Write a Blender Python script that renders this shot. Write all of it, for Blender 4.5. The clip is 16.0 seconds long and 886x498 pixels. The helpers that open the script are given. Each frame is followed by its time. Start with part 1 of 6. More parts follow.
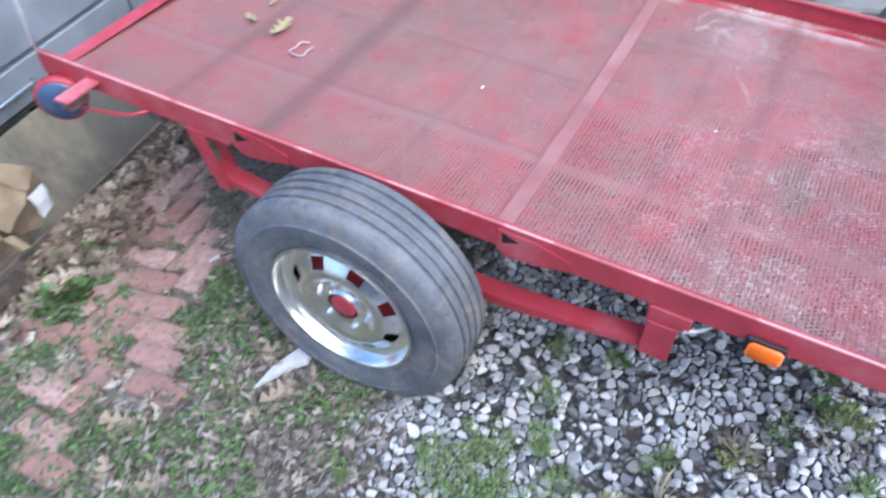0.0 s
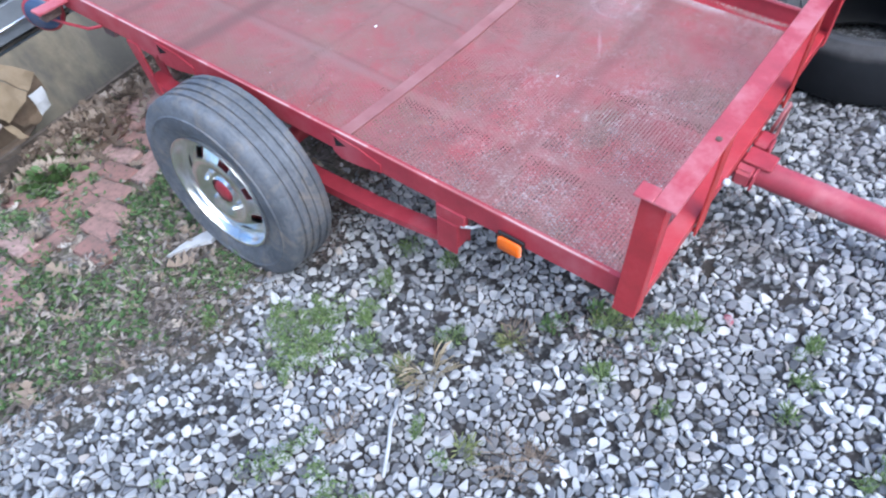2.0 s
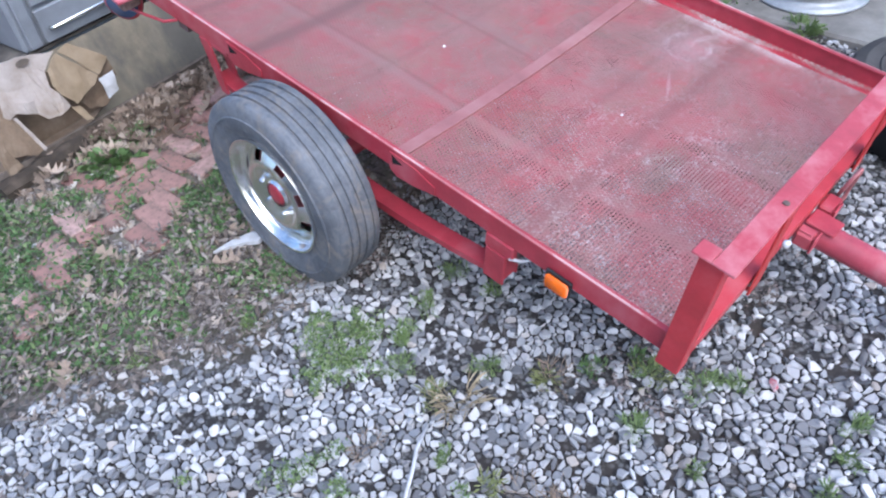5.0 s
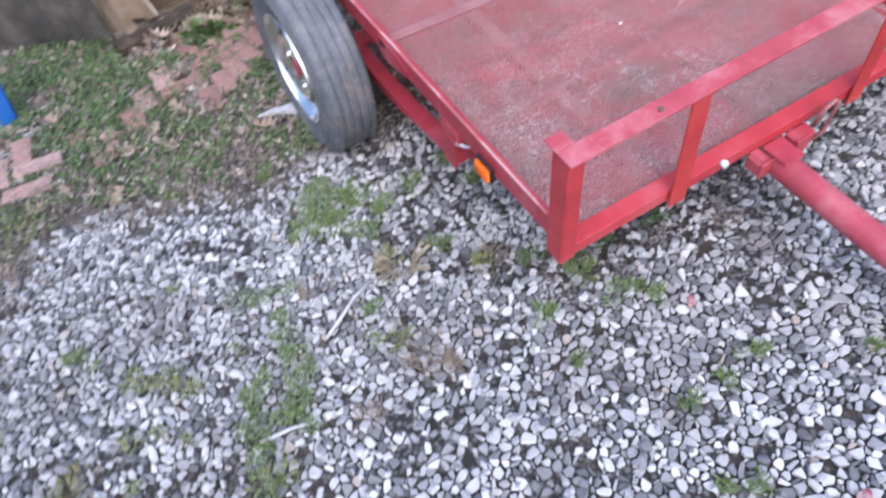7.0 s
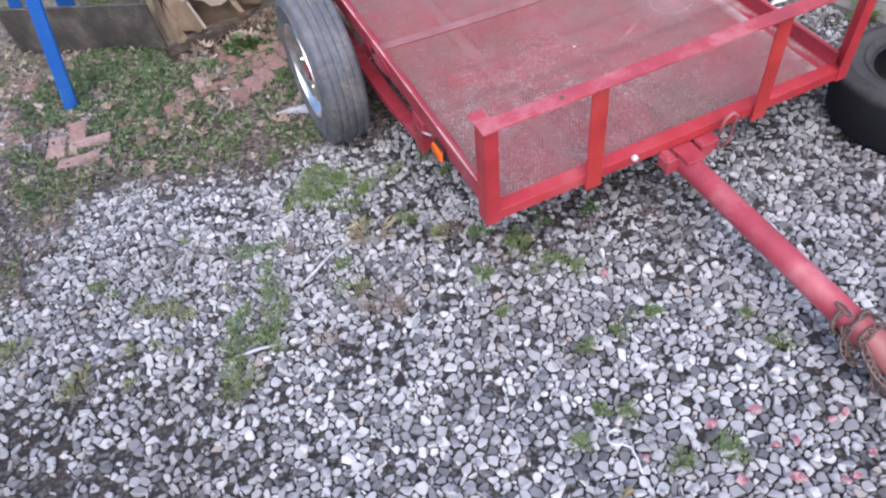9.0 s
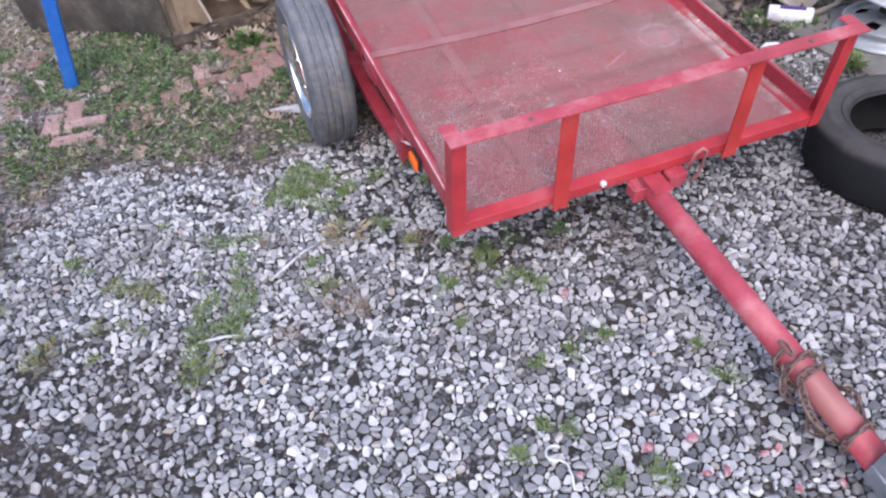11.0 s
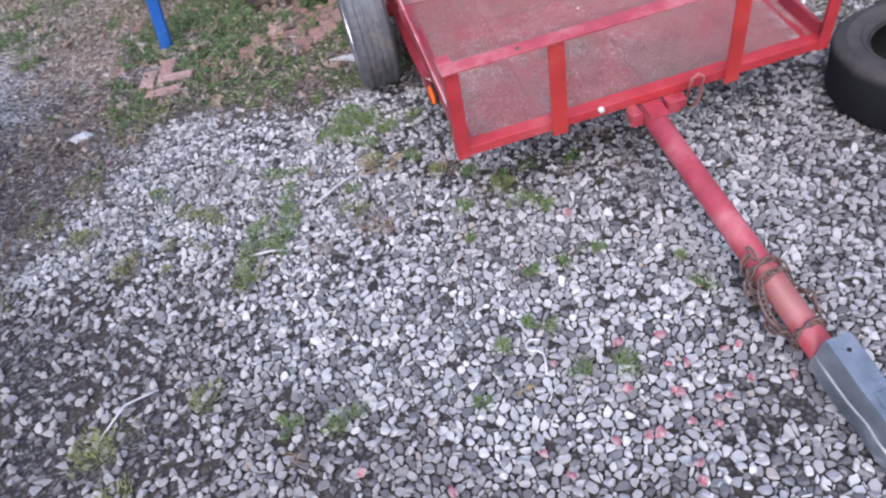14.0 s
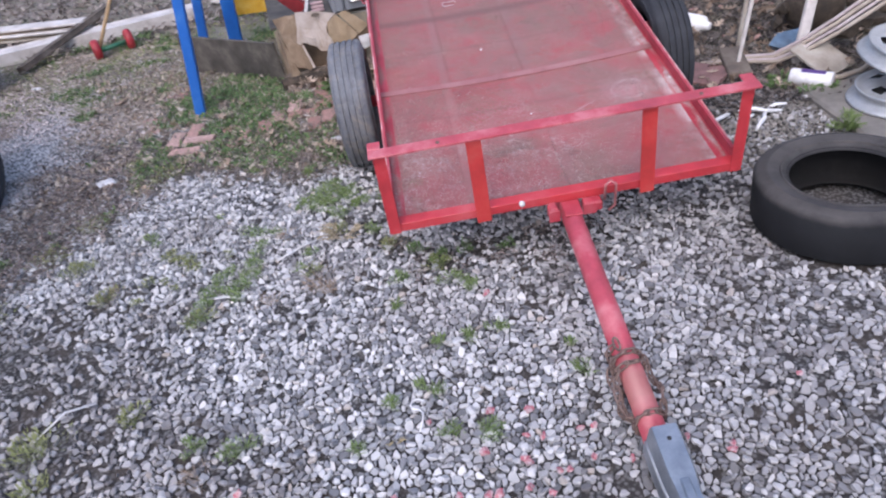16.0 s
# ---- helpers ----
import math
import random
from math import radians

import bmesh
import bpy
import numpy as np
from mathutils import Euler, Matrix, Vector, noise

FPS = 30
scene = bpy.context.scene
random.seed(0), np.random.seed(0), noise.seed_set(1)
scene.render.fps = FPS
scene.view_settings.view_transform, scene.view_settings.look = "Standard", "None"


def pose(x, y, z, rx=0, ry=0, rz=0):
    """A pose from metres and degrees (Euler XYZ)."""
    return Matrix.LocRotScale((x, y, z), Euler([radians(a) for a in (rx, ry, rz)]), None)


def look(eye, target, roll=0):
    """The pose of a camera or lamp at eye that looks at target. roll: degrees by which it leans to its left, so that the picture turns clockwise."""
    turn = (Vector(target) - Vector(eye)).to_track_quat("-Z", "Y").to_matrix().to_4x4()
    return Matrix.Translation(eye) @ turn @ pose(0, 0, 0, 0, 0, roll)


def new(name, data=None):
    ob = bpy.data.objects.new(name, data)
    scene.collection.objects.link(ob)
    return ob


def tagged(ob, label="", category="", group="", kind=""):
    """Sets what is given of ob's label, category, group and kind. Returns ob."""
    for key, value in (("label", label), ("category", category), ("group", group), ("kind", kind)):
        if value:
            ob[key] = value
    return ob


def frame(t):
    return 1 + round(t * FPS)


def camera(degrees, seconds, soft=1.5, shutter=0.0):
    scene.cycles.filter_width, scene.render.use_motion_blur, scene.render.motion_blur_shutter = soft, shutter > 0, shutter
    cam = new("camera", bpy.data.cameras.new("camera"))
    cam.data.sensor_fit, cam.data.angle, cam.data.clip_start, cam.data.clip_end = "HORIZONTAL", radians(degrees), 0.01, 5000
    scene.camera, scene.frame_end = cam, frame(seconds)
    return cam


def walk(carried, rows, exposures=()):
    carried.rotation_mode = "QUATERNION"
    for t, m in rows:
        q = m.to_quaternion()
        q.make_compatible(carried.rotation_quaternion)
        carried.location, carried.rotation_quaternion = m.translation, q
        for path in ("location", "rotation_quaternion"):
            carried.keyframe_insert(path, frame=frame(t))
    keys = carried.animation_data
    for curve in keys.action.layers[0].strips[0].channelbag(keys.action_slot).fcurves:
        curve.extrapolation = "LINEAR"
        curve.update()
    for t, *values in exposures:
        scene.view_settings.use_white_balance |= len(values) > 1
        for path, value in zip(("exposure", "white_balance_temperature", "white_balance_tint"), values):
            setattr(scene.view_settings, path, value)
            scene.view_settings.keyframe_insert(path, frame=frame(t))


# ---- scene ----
cam = camera(61.3, 16.0, soft=2.15, shutter=0.3)
PATH = [
    (0, (-1.033, 0.257, 1.539), (0.166, 1.112, 0.186), -10.5),
    (0.2, (-1.053, 0.151, 1.544), (0.038, 1.145, 0.181), -13),
    (0.4, (-1.074, 0.102, 1.558), (-0.021, 1.121, 0.192), -12.9),
    (0.5, (-1.075, 0.068, 1.563), (-0.014, 1.079, 0.202), -12.9),
    (0.7, (-1.132, 0.023, 1.559), (-0.012, 1.016, 0.248), -10.4),
    (0.8, (-1.15, -0.002, 1.567), (-0.002, 0.945, 0.248), -8.3),
    (1, (-1.211, -0.07, 1.561), (0.015, 0.759, 0.216), -2.8),
    (1.2, (-1.227, -0.132, 1.575), (0.045, 0.68, 0.245), -2),
    (1.5, (-1.2, -0.239, 1.589), (0.034, 0.656, 0.293), -5.9),
    (1.8, (-1.092, -0.404, 1.583), (0.043, 0.537, 0.239), -6.5),
    (2, (-1.03, -0.496, 1.585), (0.001, 0.521, 0.206), -11.1),
    (2.2, (-1.008, -0.514, 1.596), (-0.009, 0.544, 0.215), -12),
    (2.5, (-0.989, -0.509, 1.598), (0.075, 0.486, 0.227), -9.4),
    (2.8, (-1.013, -0.46, 1.627), (0.041, 0.633, 0.311), -11.3),
    (3, (-1.009, -0.455, 1.612), (0.054, 0.593, 0.282), -10.6),
    (3.3, (-1.025, -0.43, 1.609), (0.013, 0.604, 0.252), -8.9),
    (3.5, (-1.029, -0.426, 1.61), (-0.016, 0.638, 0.252), -10.1),
    (3.7, (-1.036, -0.414, 1.61), (-0.021, 0.641, 0.25), -9.3),
    (4, (-1.049, -0.4, 1.612), (-0.05, 0.676, 0.254), -8.9),
    (4.2, (-1.038, -0.398, 1.611), (-0.021, 0.665, 0.256), -9.1),
    (6.3, (-0.965, -0.748, 1.602), (-0.084, 0.49, 0.302), -5.4),
    (6.5, (-0.907, -0.814, 1.592), (-0.053, 0.448, 0.296), -7.1),
    (6.8, (-0.746, -0.935, 1.589), (-0.06, 0.346, 0.232), -11.3),
    (7, (-0.664, -1.009, 1.584), (-0.167, 0.29, 0.147), -13.1),
    (7.2, (-0.646, -1.052, 1.586), (-0.25, 0.246, 0.125), -15.1),
    (7.5, (-0.651, -1.119, 1.59), (-0.314, 0.239, 0.162), -14.7),
    (7.8, (-0.719, -1.212, 1.591), (-0.321, 0.152, 0.207), -11.3),
    (8, (-0.775, -1.302, 1.597), (-0.323, 0.053, 0.197), -8.6),
    (8.2, (-0.806, -1.379, 1.605), (-0.32, -0.047, 0.182), -6.3),
    (8.3, (-0.789, -1.405, 1.625), (-0.304, -0.038, 0.233), -7.6),
    (8.5, (-0.772, -1.462, 1.636), (-0.271, -0.046, 0.315), -8.5),
    (8.7, (-0.68, -1.5, 1.639), (-0.225, -0.07, 0.317), -11),
    (11, (-0.551, -1.626, 1.66), (-0.095, -0.175, 0.361), -5.9),
    (11.2, (-0.557, -1.632, 1.676), (-0.024, -0.17, 0.415), -3.8),
    (11.5, (-0.535, -1.674, 1.655), (0.094, -0.243, 0.408), -4.6),
    (11.7, (-0.506, -1.696, 1.658), (0.095, -0.256, 0.399), -6),
    (11.8, (-0.477, -1.696, 1.675), (0.084, -0.249, 0.404), -7.8),
    (12, (-0.396, -1.734, 1.66), (0.086, -0.26, 0.397), -11.1),
    (12.2, (-0.29, -1.761, 1.656), (0.083, -0.291, 0.368), -12.9),
    (12.3, (-0.263, -1.771, 1.648), (0.062, -0.314, 0.339), -12.2),
    (12.5, (-0.23, -1.783, 1.663), (-0.039, -0.287, 0.35), -12.9),
    (12.8, (-0.253, -1.829, 1.662), (-0.111, -0.34, 0.348), -11.8),
    (13, (-0.298, -1.884, 1.653), (-0.118, -0.4, 0.324), -9.7),
    (13.2, (-0.36, -1.942, 1.669), (-0.148, -0.437, 0.347), -10.1),
    (13.5, (-0.421, -2.003, 1.672), (-0.169, -0.545, 0.326), -7.3),
    (13.8, (-0.383, -2.016, 1.688), (-0.156, -0.531, 0.354), -10.8),
    (14, (-0.311, -2.018, 1.687), (-0.183, -0.528, 0.36), -14.2),
    (14.2, (-0.195, -2.015, 1.67), (-0.189, -0.553, 0.335), -14.9),
    (14.3, (-0.135, -2.016, 1.665), (-0.197, -0.579, 0.309), -15.1),
    (14.5, (-0.041, -2.026, 1.68), (-0.207, -0.537, 0.355), -17.2),
    (14.7, (-0.028, -2.051, 1.676), (-0.236, -0.597, 0.356), -16.8),
    (14.8, (-0.033, -2.076, 1.664), (-0.213, -0.628, 0.347), -15.8),
    (15, (-0.054, -2.154, 1.682), (-0.102, -0.594, 0.431), -8.6),
    (15.2, (-0.078, -2.233, 1.7), (-0.058, -0.676, 0.428), -5.6),
    (15.3, (-0.081, -2.272, 1.702), (-0.057, -0.7, 0.445), -6.6),
    (15.5, (-0.052, -2.312, 1.726), (0.061, -0.716, 0.526), -5.2),
    (15.7, (-0.003, -2.337, 1.732), (0.115, -0.702, 0.573), -6.4),
    (15.8, (0.046, -2.342, 1.733), (0.139, -0.697, 0.592), -7.8),
    (16, (0.151, -2.352, 1.737), (0.158, -0.698, 0.614), -10.4),
]
EXPOSURES = [(0, 1.24, 5350, 5), (0.5, 1.205, 5320, 5), (1.0, 1.27, 5300, 5), (1.5, 1.15, 5300, 5), (4, 1.02, 5300, 6), (6.3, 1.04, 5600, 12), (8.5, 0.80, 5900, 14), (11, 0.84, 5950, 16), (12.4, 0.86, 5950, 16), (13.0, 0.90, 5950, 16), (13.6, 0.75, 5950, 16), (16, 0.75, 5950, 16)]
walk(cam, [(t, look(e, a, r)) for t, e, a, r in PATH], EXPOSURES)

# ---- world, light, exposure ----
world = bpy.data.worlds.new("overcast_sky")
scene.world = world
world.use_nodes = True
wn = world.node_tree.nodes
sky = wn.new("ShaderNodeTexSky")
sky.sky_type = "NISHITA"
sky.sun_disc = False
sky.sun_elevation = radians(48)
sky.sun_rotation = radians(200)
sky.air_density, sky.dust_density, sky.ozone_density = 1.0, 3.0, 1.0
wn["Background"].inputs["Strength"].default_value = 0.15
world.node_tree.links.new(sky.outputs["Color"], wn["Background"].inputs["Color"])
sun_data = bpy.data.lights.new("sun", "SUN")
sun_data.energy = 0.8
sun_data.angle = radians(70)
sun_data.color = (1.0, 0.95, 0.9)
sun = new("sun", sun_data)
sun.matrix_world = look((-1.0, -2.4, 4.5), (0, 0, 0))

# ---- materials ----


class Mat:
    """A small builder of node materials."""

    def __init__(self, name, rough=0.6, metal=0.0):
        self.m = bpy.data.materials.new(name)
        self.m.use_nodes = True
        self.t = self.m.node_tree
        self.b = self.t.nodes["Principled BSDF"]
        self.b.inputs["Roughness"].default_value = rough
        self.b.inputs["Metallic"].default_value = metal
        self.co = self.t.nodes.new("ShaderNodeTexCoord").outputs["Object"]

    def link(self, a, b):
        self.t.links.new(a, b)

    def noise(self, scale, detail=4.0, rough=0.6, src=None, distort=0.0):
        n = self.t.nodes.new("ShaderNodeTexNoise")
        n.inputs["Scale"].default_value, n.inputs["Detail"].default_value = scale, detail
        n.inputs["Roughness"].default_value, n.inputs["Distortion"].default_value = rough, distort
        self.link(src or self.co, n.inputs["Vector"])
        return n.outputs["Fac"]

    def voronoi(self, scale, feature="F1", src=None):
        n = self.t.nodes.new("ShaderNodeTexVoronoi")
        n.feature = feature
        n.inputs["Scale"].default_value = scale
        self.link(src or self.co, n.inputs["Vector"])
        return n

    def ramp(self, fac, stops):
        n = self.t.nodes.new("ShaderNodeValToRGB")
        el = n.color_ramp.elements
        while len(el) < len(stops):
            el.new(0.5)
        for e, (p, c) in zip(el, stops):
            e.position, e.color = p, (*c, 1) if len(c) == 3 else c
        self.link(fac, n.inputs["Fac"])
        return n.outputs["Color"]

    def mix(self, fac, a, b, mode="MIX"):
        n = self.t.nodes.new("ShaderNodeMix")
        n.data_type, n.blend_type = "RGBA", mode
        for sock, v in ((n.inputs[0], fac), (n.inputs[6], a), (n.inputs[7], b)):
            if isinstance(v, (int, float)):
                sock.default_value = v
            elif isinstance(v, tuple):
                sock.default_value = (*v, 1)
            else:
                self.link(v, sock)
        return n.outputs[2]

    def math(self, op, a, b=0.0):
        n = self.t.nodes.new("ShaderNodeMath")
        n.operation = op
        for sock, v in zip(n.inputs, (a, b)):
            if isinstance(v, (int, float)):
                sock.default_value = v
            else:
                self.link(v, sock)
        return n.outputs[0]

    def stretch(self, sx, sy, sz):
        n = self.t.nodes.new("ShaderNodeMapping")
        n.inputs["Scale"].default_value = (sx, sy, sz)
        self.link(self.co, n.inputs["Vector"])
        return n.outputs["Vector"]

    def attr(self, name):
        n = self.t.nodes.new("ShaderNodeAttribute")
        n.attribute_name = name
        return n.outputs["Fac"]

    def island(self):
        return self.t.nodes.new("ShaderNodeNewGeometry").outputs["Random Per Island"]

    def each(self):
        return self.t.nodes.new("ShaderNodeObjectInfo").outputs["Random"]

    def color(self, c):
        if isinstance(c, tuple):
            self.b.inputs["Base Color"].default_value = (*c, 1)
        else:
            self.link(c, self.b.inputs["Base Color"])
        return self

    def rough(self, r):
        self.link(r, self.b.inputs["Roughness"])
        return self

    def bump(self, h, strength=0.3, dist=0.002):
        n = self.t.nodes.new("ShaderNodeBump")
        n.inputs["Strength"].default_value, n.inputs["Distance"].default_value = strength, dist
        self.link(h, n.inputs["Height"])
        self.link(n.outputs["Normal"], self.b.inputs["Normal"])
        return self


def worn(name, base, dark, light, scale=9.0, rough=0.55, metal=0.0, grain=140.0, bump=0.25):
    """A surface with broad stains, fine grain and light relief."""
    m = Mat(name, rough, metal)
    big, fine = m.noise(scale, 5, 0.65), m.noise(grain, 3, 0.6)
    c = m.ramp(big, [(0.3, dark), (0.52, base), (0.72, light)])
    c = m.mix(m.math("MULTIPLY", fine, 0.35), c, dark)
    m.color(c)
    m.rough(m.math("ADD", m.math("MULTIPLY", big, 0.3), rough - 0.15))
    m.bump(fine, bump, 0.0015)
    return m.m


def red_paint(name, base, fade, rust, fade_at=0.62, grime=None):
    """Old red paint, chalky and chipped; grime: a stretch along y rubbed brown."""
    m = Mat(name, 0.45)
    big, mid, fine = m.noise(6, 5, 0.65), m.noise(28, 5, 0.7), m.noise(170, 3, 0.6)
    c = m.ramp(big, [(0.34, tuple(v * 0.72 for v in base)), (0.5, base), (fade_at + 0.12, fade)])
    c = m.mix(m.ramp(mid, [(0.66, (0, 0, 0)), (0.74, (0.7, 0.7, 0.7))]), c, rust)
    c = m.mix(m.math("MULTIPLY", fine, 0.25), c, fade)
    if grime:
        sep = m.t.nodes.new("ShaderNodeSeparateXYZ")
        m.link(m.co, sep.inputs[0])
        off = m.math("ABSOLUTE", m.math("SUBTRACT", sep.outputs[1], grime[0]))
        band = m.ramp(m.math("ADD", off, m.math("MULTIPLY", mid, 0.08)), [(grime[1] * 0.7, (0.85, 0.85, 0.85)), (grime[1] * 1.5, (0, 0, 0))])
        c = m.mix(band, c, m.mix(big, (0.25, 0.088, 0.082), (0.37, 0.165, 0.15)))
    m.color(c)
    m.rough(m.math("ADD", m.math("MULTIPLY", mid, 0.35), 0.25))
    m.bump(mid, 0.2, 0.002)
    return m.m


RED = red_paint("faded_red_paint", (0.40, 0.031, 0.050), (0.48, 0.12, 0.14), (0.17, 0.045, 0.04))
RED_RAIL = red_paint("chalky_red_paint", (0.43, 0.055, 0.076), (0.53, 0.17, 0.19), (0.2, 0.06, 0.05), 0.5)
RED_BRIGHT = red_paint("orange_red_paint", (0.49, 0.032, 0.042), (0.54, 0.10, 0.11), (0.26, 0.05, 0.035))
ORANGE_RED = red_paint("sun_faded_orange_paint", (0.51, 0.035, 0.036), (0.53, 0.10, 0.08), (0.42, 0.09, 0.035), 0.6)

RED_WORN = red_paint("rubbed_red_paint", (0.50, 0.16, 0.16), (0.60, 0.38, 0.36), (0.26, 0.10, 0.08), 0.42)
TONGUE = red_paint("grimy_drawbar_paint", (0.42, 0.052, 0.080), (0.52, 0.17, 0.19), (0.2, 0.06, 0.055), 0.56, (-0.87, 0.11))
SEAM = red_paint("dusty_pink_paint", (0.33, 0.135, 0.132), (0.385, 0.195, 0.185), (0.30, 0.105, 0.105), 0.58)
m = Mat("dusty_red_mesh", 0.7)
big, mid, fine = m.noise(2.2, 5, 0.7, None, 0.6), m.noise(11, 6, 0.7), m.noise(60, 4, 0.7)
c = m.ramp(big, [(0.28, (0.36, 0.080, 0.088)), (0.44, (0.315, 0.112, 0.110)), (0.56, (0.262, 0.128, 0.117)), (0.70, (0.205, 0.132, 0.108))])
c = m.mix(m.ramp(mid, [(0.46, (0, 0, 0)), (0.68, (0.45, 0.45, 0.45))]), c, (0.36, 0.20, 0.185))
c = m.mix(m.ramp(fine, [(0.62, (0, 0, 0)), (0.80, (0.45, 0.45, 0.45))]), c, (0.50, 0.40, 0.39))
c = m.mix(m.ramp(m.noise(5.5, 6, 0.72, None, 0.7), [(0.51, (0, 0, 0)), (0.68, (0.55, 0.55, 0.55))]), c, (0.40, 0.052, 0.064))
c = m.mix(m.ramp(m.noise(4.2, 6, 0.75, None, 1.2), [(0.50, (0, 0, 0)), (0.70, (0.55, 0.55, 0.55))]), c, (0.255, 0.165, 0.125))
sep = m.t.nodes.new("ShaderNodeSeparateXYZ")
m.link(m.co, sep.inputs[0])
px_, py_ = sep.outputs[0], sep.outputs[1]
edge = m.math("MULTIPLY", m.ramp(m.math("MULTIPLY", px_, 0.8), [(0.942, (0, 0, 0)), (0.972, (1, 1, 1))]), m.ramp(m.noise(5, 5, 0.7), [(0.40, (0, 0, 0)), (0.56, (1, 1, 1))]))
c = m.mix(m.math("MULTIPLY", edge, 0.7), c, (0.58, 0.50, 0.48))
for along, at, half, how, tint in ((0, 0.312, 0.018, 0.42, (0.28, 0.185, 0.17)), (0, 0.695, 0.018, 0.4, (0.25, 0.155, 0.145)), (0, 1.06, 0.018, 0.4, (0.24, 0.13, 0.12)), (1, 1.55, 0.026, 0.75, (0.165, 0.085, 0.078)), (1, 1.86, 0.020, 0.55, (0.165, 0.085, 0.078)), (1, 0.46, 0.020, 0.55, (0.20, 0.085, 0.080)), (1, 0.63, 0.014, 0.4, (0.20, 0.085, 0.080)), (0, 0.335, 0.010, 0.5, (0.18, 0.08, 0.074)), (0, 0.672, 0.010, 0.5, (0.18, 0.08, 0.074)), (1, 1.20, 0.014, 0.35, (0.20, 0.10, 0.092))):
    off = m.math("ABSOLUTE", m.math("SUBTRACT", sep.outputs[along], at))
    line = m.ramp(m.math("ADD", off, m.math("MULTIPLY", mid, 0.02)), [(half * 0.8, (how, how, how)), (half * 2.2, (0, 0, 0))])
    if along == 0:
        line = m.math("MULTIPLY", line, m.ramp(py_, [(0.84, (0.3, 0.3, 0.3)), (0.92, (1, 1, 1))]))
    c = m.mix(line, c, tint)
# pale specks painted for bright gravel behind the front holes; scuffs by far rail
front = m.math("MULTIPLY", m.ramp(py_, [(0.42, (1, 1, 1)), (0.80, (0, 0, 0))]), m.ramp(px_, [(0.55, (1, 1, 1)), (0.95, (0.15, 0.15, 0.15))]))
speck = m.math("MULTIPLY", m.ramp(m.noise(9, 6, 0.8), [(0.44, (0, 0, 0)), (0.68, (1, 1, 1))]), m.ramp(m.noise(95, 3, 0.7), [(0.49, (0, 0, 0)), (0.60, (0.75, 0.75, 0.75))]))
c = m.mix(m.math("MULTIPLY", front, speck), c, (0.58, 0.52, 0.50))
dx_, dy_ = m.math("SUBTRACT", px_, 1.065), m.math("SUBTRACT", py_, 0.588)
away = m.math("SQRT", m.math("ADD", m.math("MULTIPLY", dx_, dx_), m.math("MULTIPLY", dy_, dy_)))
ringed = m.ramp(m.math("ADD", m.math("ABSOLUTE", m.math("SUBTRACT", away, 0.072)), m.math("MULTIPLY", m.noise(16, 6, 0.85, None, 1.5), 0.11)), [(0.044, (0.29, 0.29, 0.29)), (0.064, (0, 0, 0))])
haze = m.ramp(m.math("ADD", away, m.math("MULTIPLY", m.noise(22, 6, 0.8, None, 1.2), 0.34)), [(0.14, (0.30, 0.30, 0.30)), (0.32, (0, 0, 0))])
slash = m.math("ADD", m.math("ABSOLUTE", m.math("SUBTRACT", m.math("SUBTRACT", py_, m.math("MULTIPLY", px_, 0.53)), 0.076)), m.math("MULTIPLY", m.math("ABSOLUTE", m.math("SUBTRACT", px_, 0.85)), 0.12))
slash = m.ramp(m.math("ADD", slash, m.math("MULTIPLY", fine, 0.008)), [(0.008, (0.24, 0.24, 0.24)), (0.014, (0, 0, 0))])
for rub in (haze, ringed, slash):
    c = m.mix(rub, c, (0.60, 0.49, 0.49))
scuff = m.ramp(m.noise(1.0, 6, 0.75, m.stretch(14, 30, 4)), [(0.64, (0, 0, 0)), (0.72, (0.5, 0.5, 0.5))])
c = m.mix(scuff, c, (0.48, 0.39, 0.38))
# browner and darker towards the rear
c = m.mix(m.math("MULTIPLY", m.ramp(m.math("ADD", m.math("MULTIPLY", py_, 0.5), m.math("MULTIPLY", big, 0.35)), [(0.62, (0, 0, 0)), (0.98, (0.20, 0.20, 0.20))]), 1.0), c, (0.165, 0.088, 0.076))
m.color(c).rough(m.math("ADD", m.math("MULTIPLY", mid, 0.3), 0.45)).bump(fine, 0.3, 0.002)
DECK = m.m

DUSTY = worn("dusty_dark_steel", (0.16, 0.105, 0.10), (0.08, 0.055, 0.05), (0.24, 0.18, 0.17), 12, 0.85)
m = Mat("tyre_rubber", 0.75)
big, fine = m.noise(7, 5, 0.6), m.noise(90, 4, 0.7)
m.color(m.mix(m.ramp(big, [(0.35, (0.2, 0.2, 0.2)), (0.7, (0.8, 0.8, 0.8))]), (0.085, 0.091, 0.104), (0.205, 0.215, 0.238)))
m.rough(m.math("ADD", m.math("MULTIPLY", fine, 0.25), 0.55)).bump(fine, 0.25, 0.001)
was = m.b.inputs["Base Color"].links[0].from_socket
was = m.mix(m.ramp(m.noise(26, 6, 0.75, None, 0.8), [(0.42, (0, 0, 0)), (0.66, (0.55, 0.55, 0.55))]), was, (0.055, 0.056, 0.060))
was = m.mix(m.ramp(m.noise(1.0, 5, 0.7, m.stretch(70, 9, 9)), [(0.50, (0, 0, 0)), (0.66, (0.40, 0.40, 0.40))]), was, (0.27, 0.265, 0.27))
m.color(m.mix(m.ramp(m.noise(11, 6, 0.75, None, 0.8), [(0.50, (0, 0, 0)), (0.68, (0.8, 0.8, 0.8))]), was, (0.25, 0.215, 0.18)))
RUBBER = m.m
m = Mat("dusty_toplit_black_rubber", 0.85)
fine, big = m.noise(80, 4, 0.7), m.noise(6, 5, 0.65)
sep = m.t.nodes.new("ShaderNodeSeparateXYZ")
m.link(m.co, sep.inputs[0])
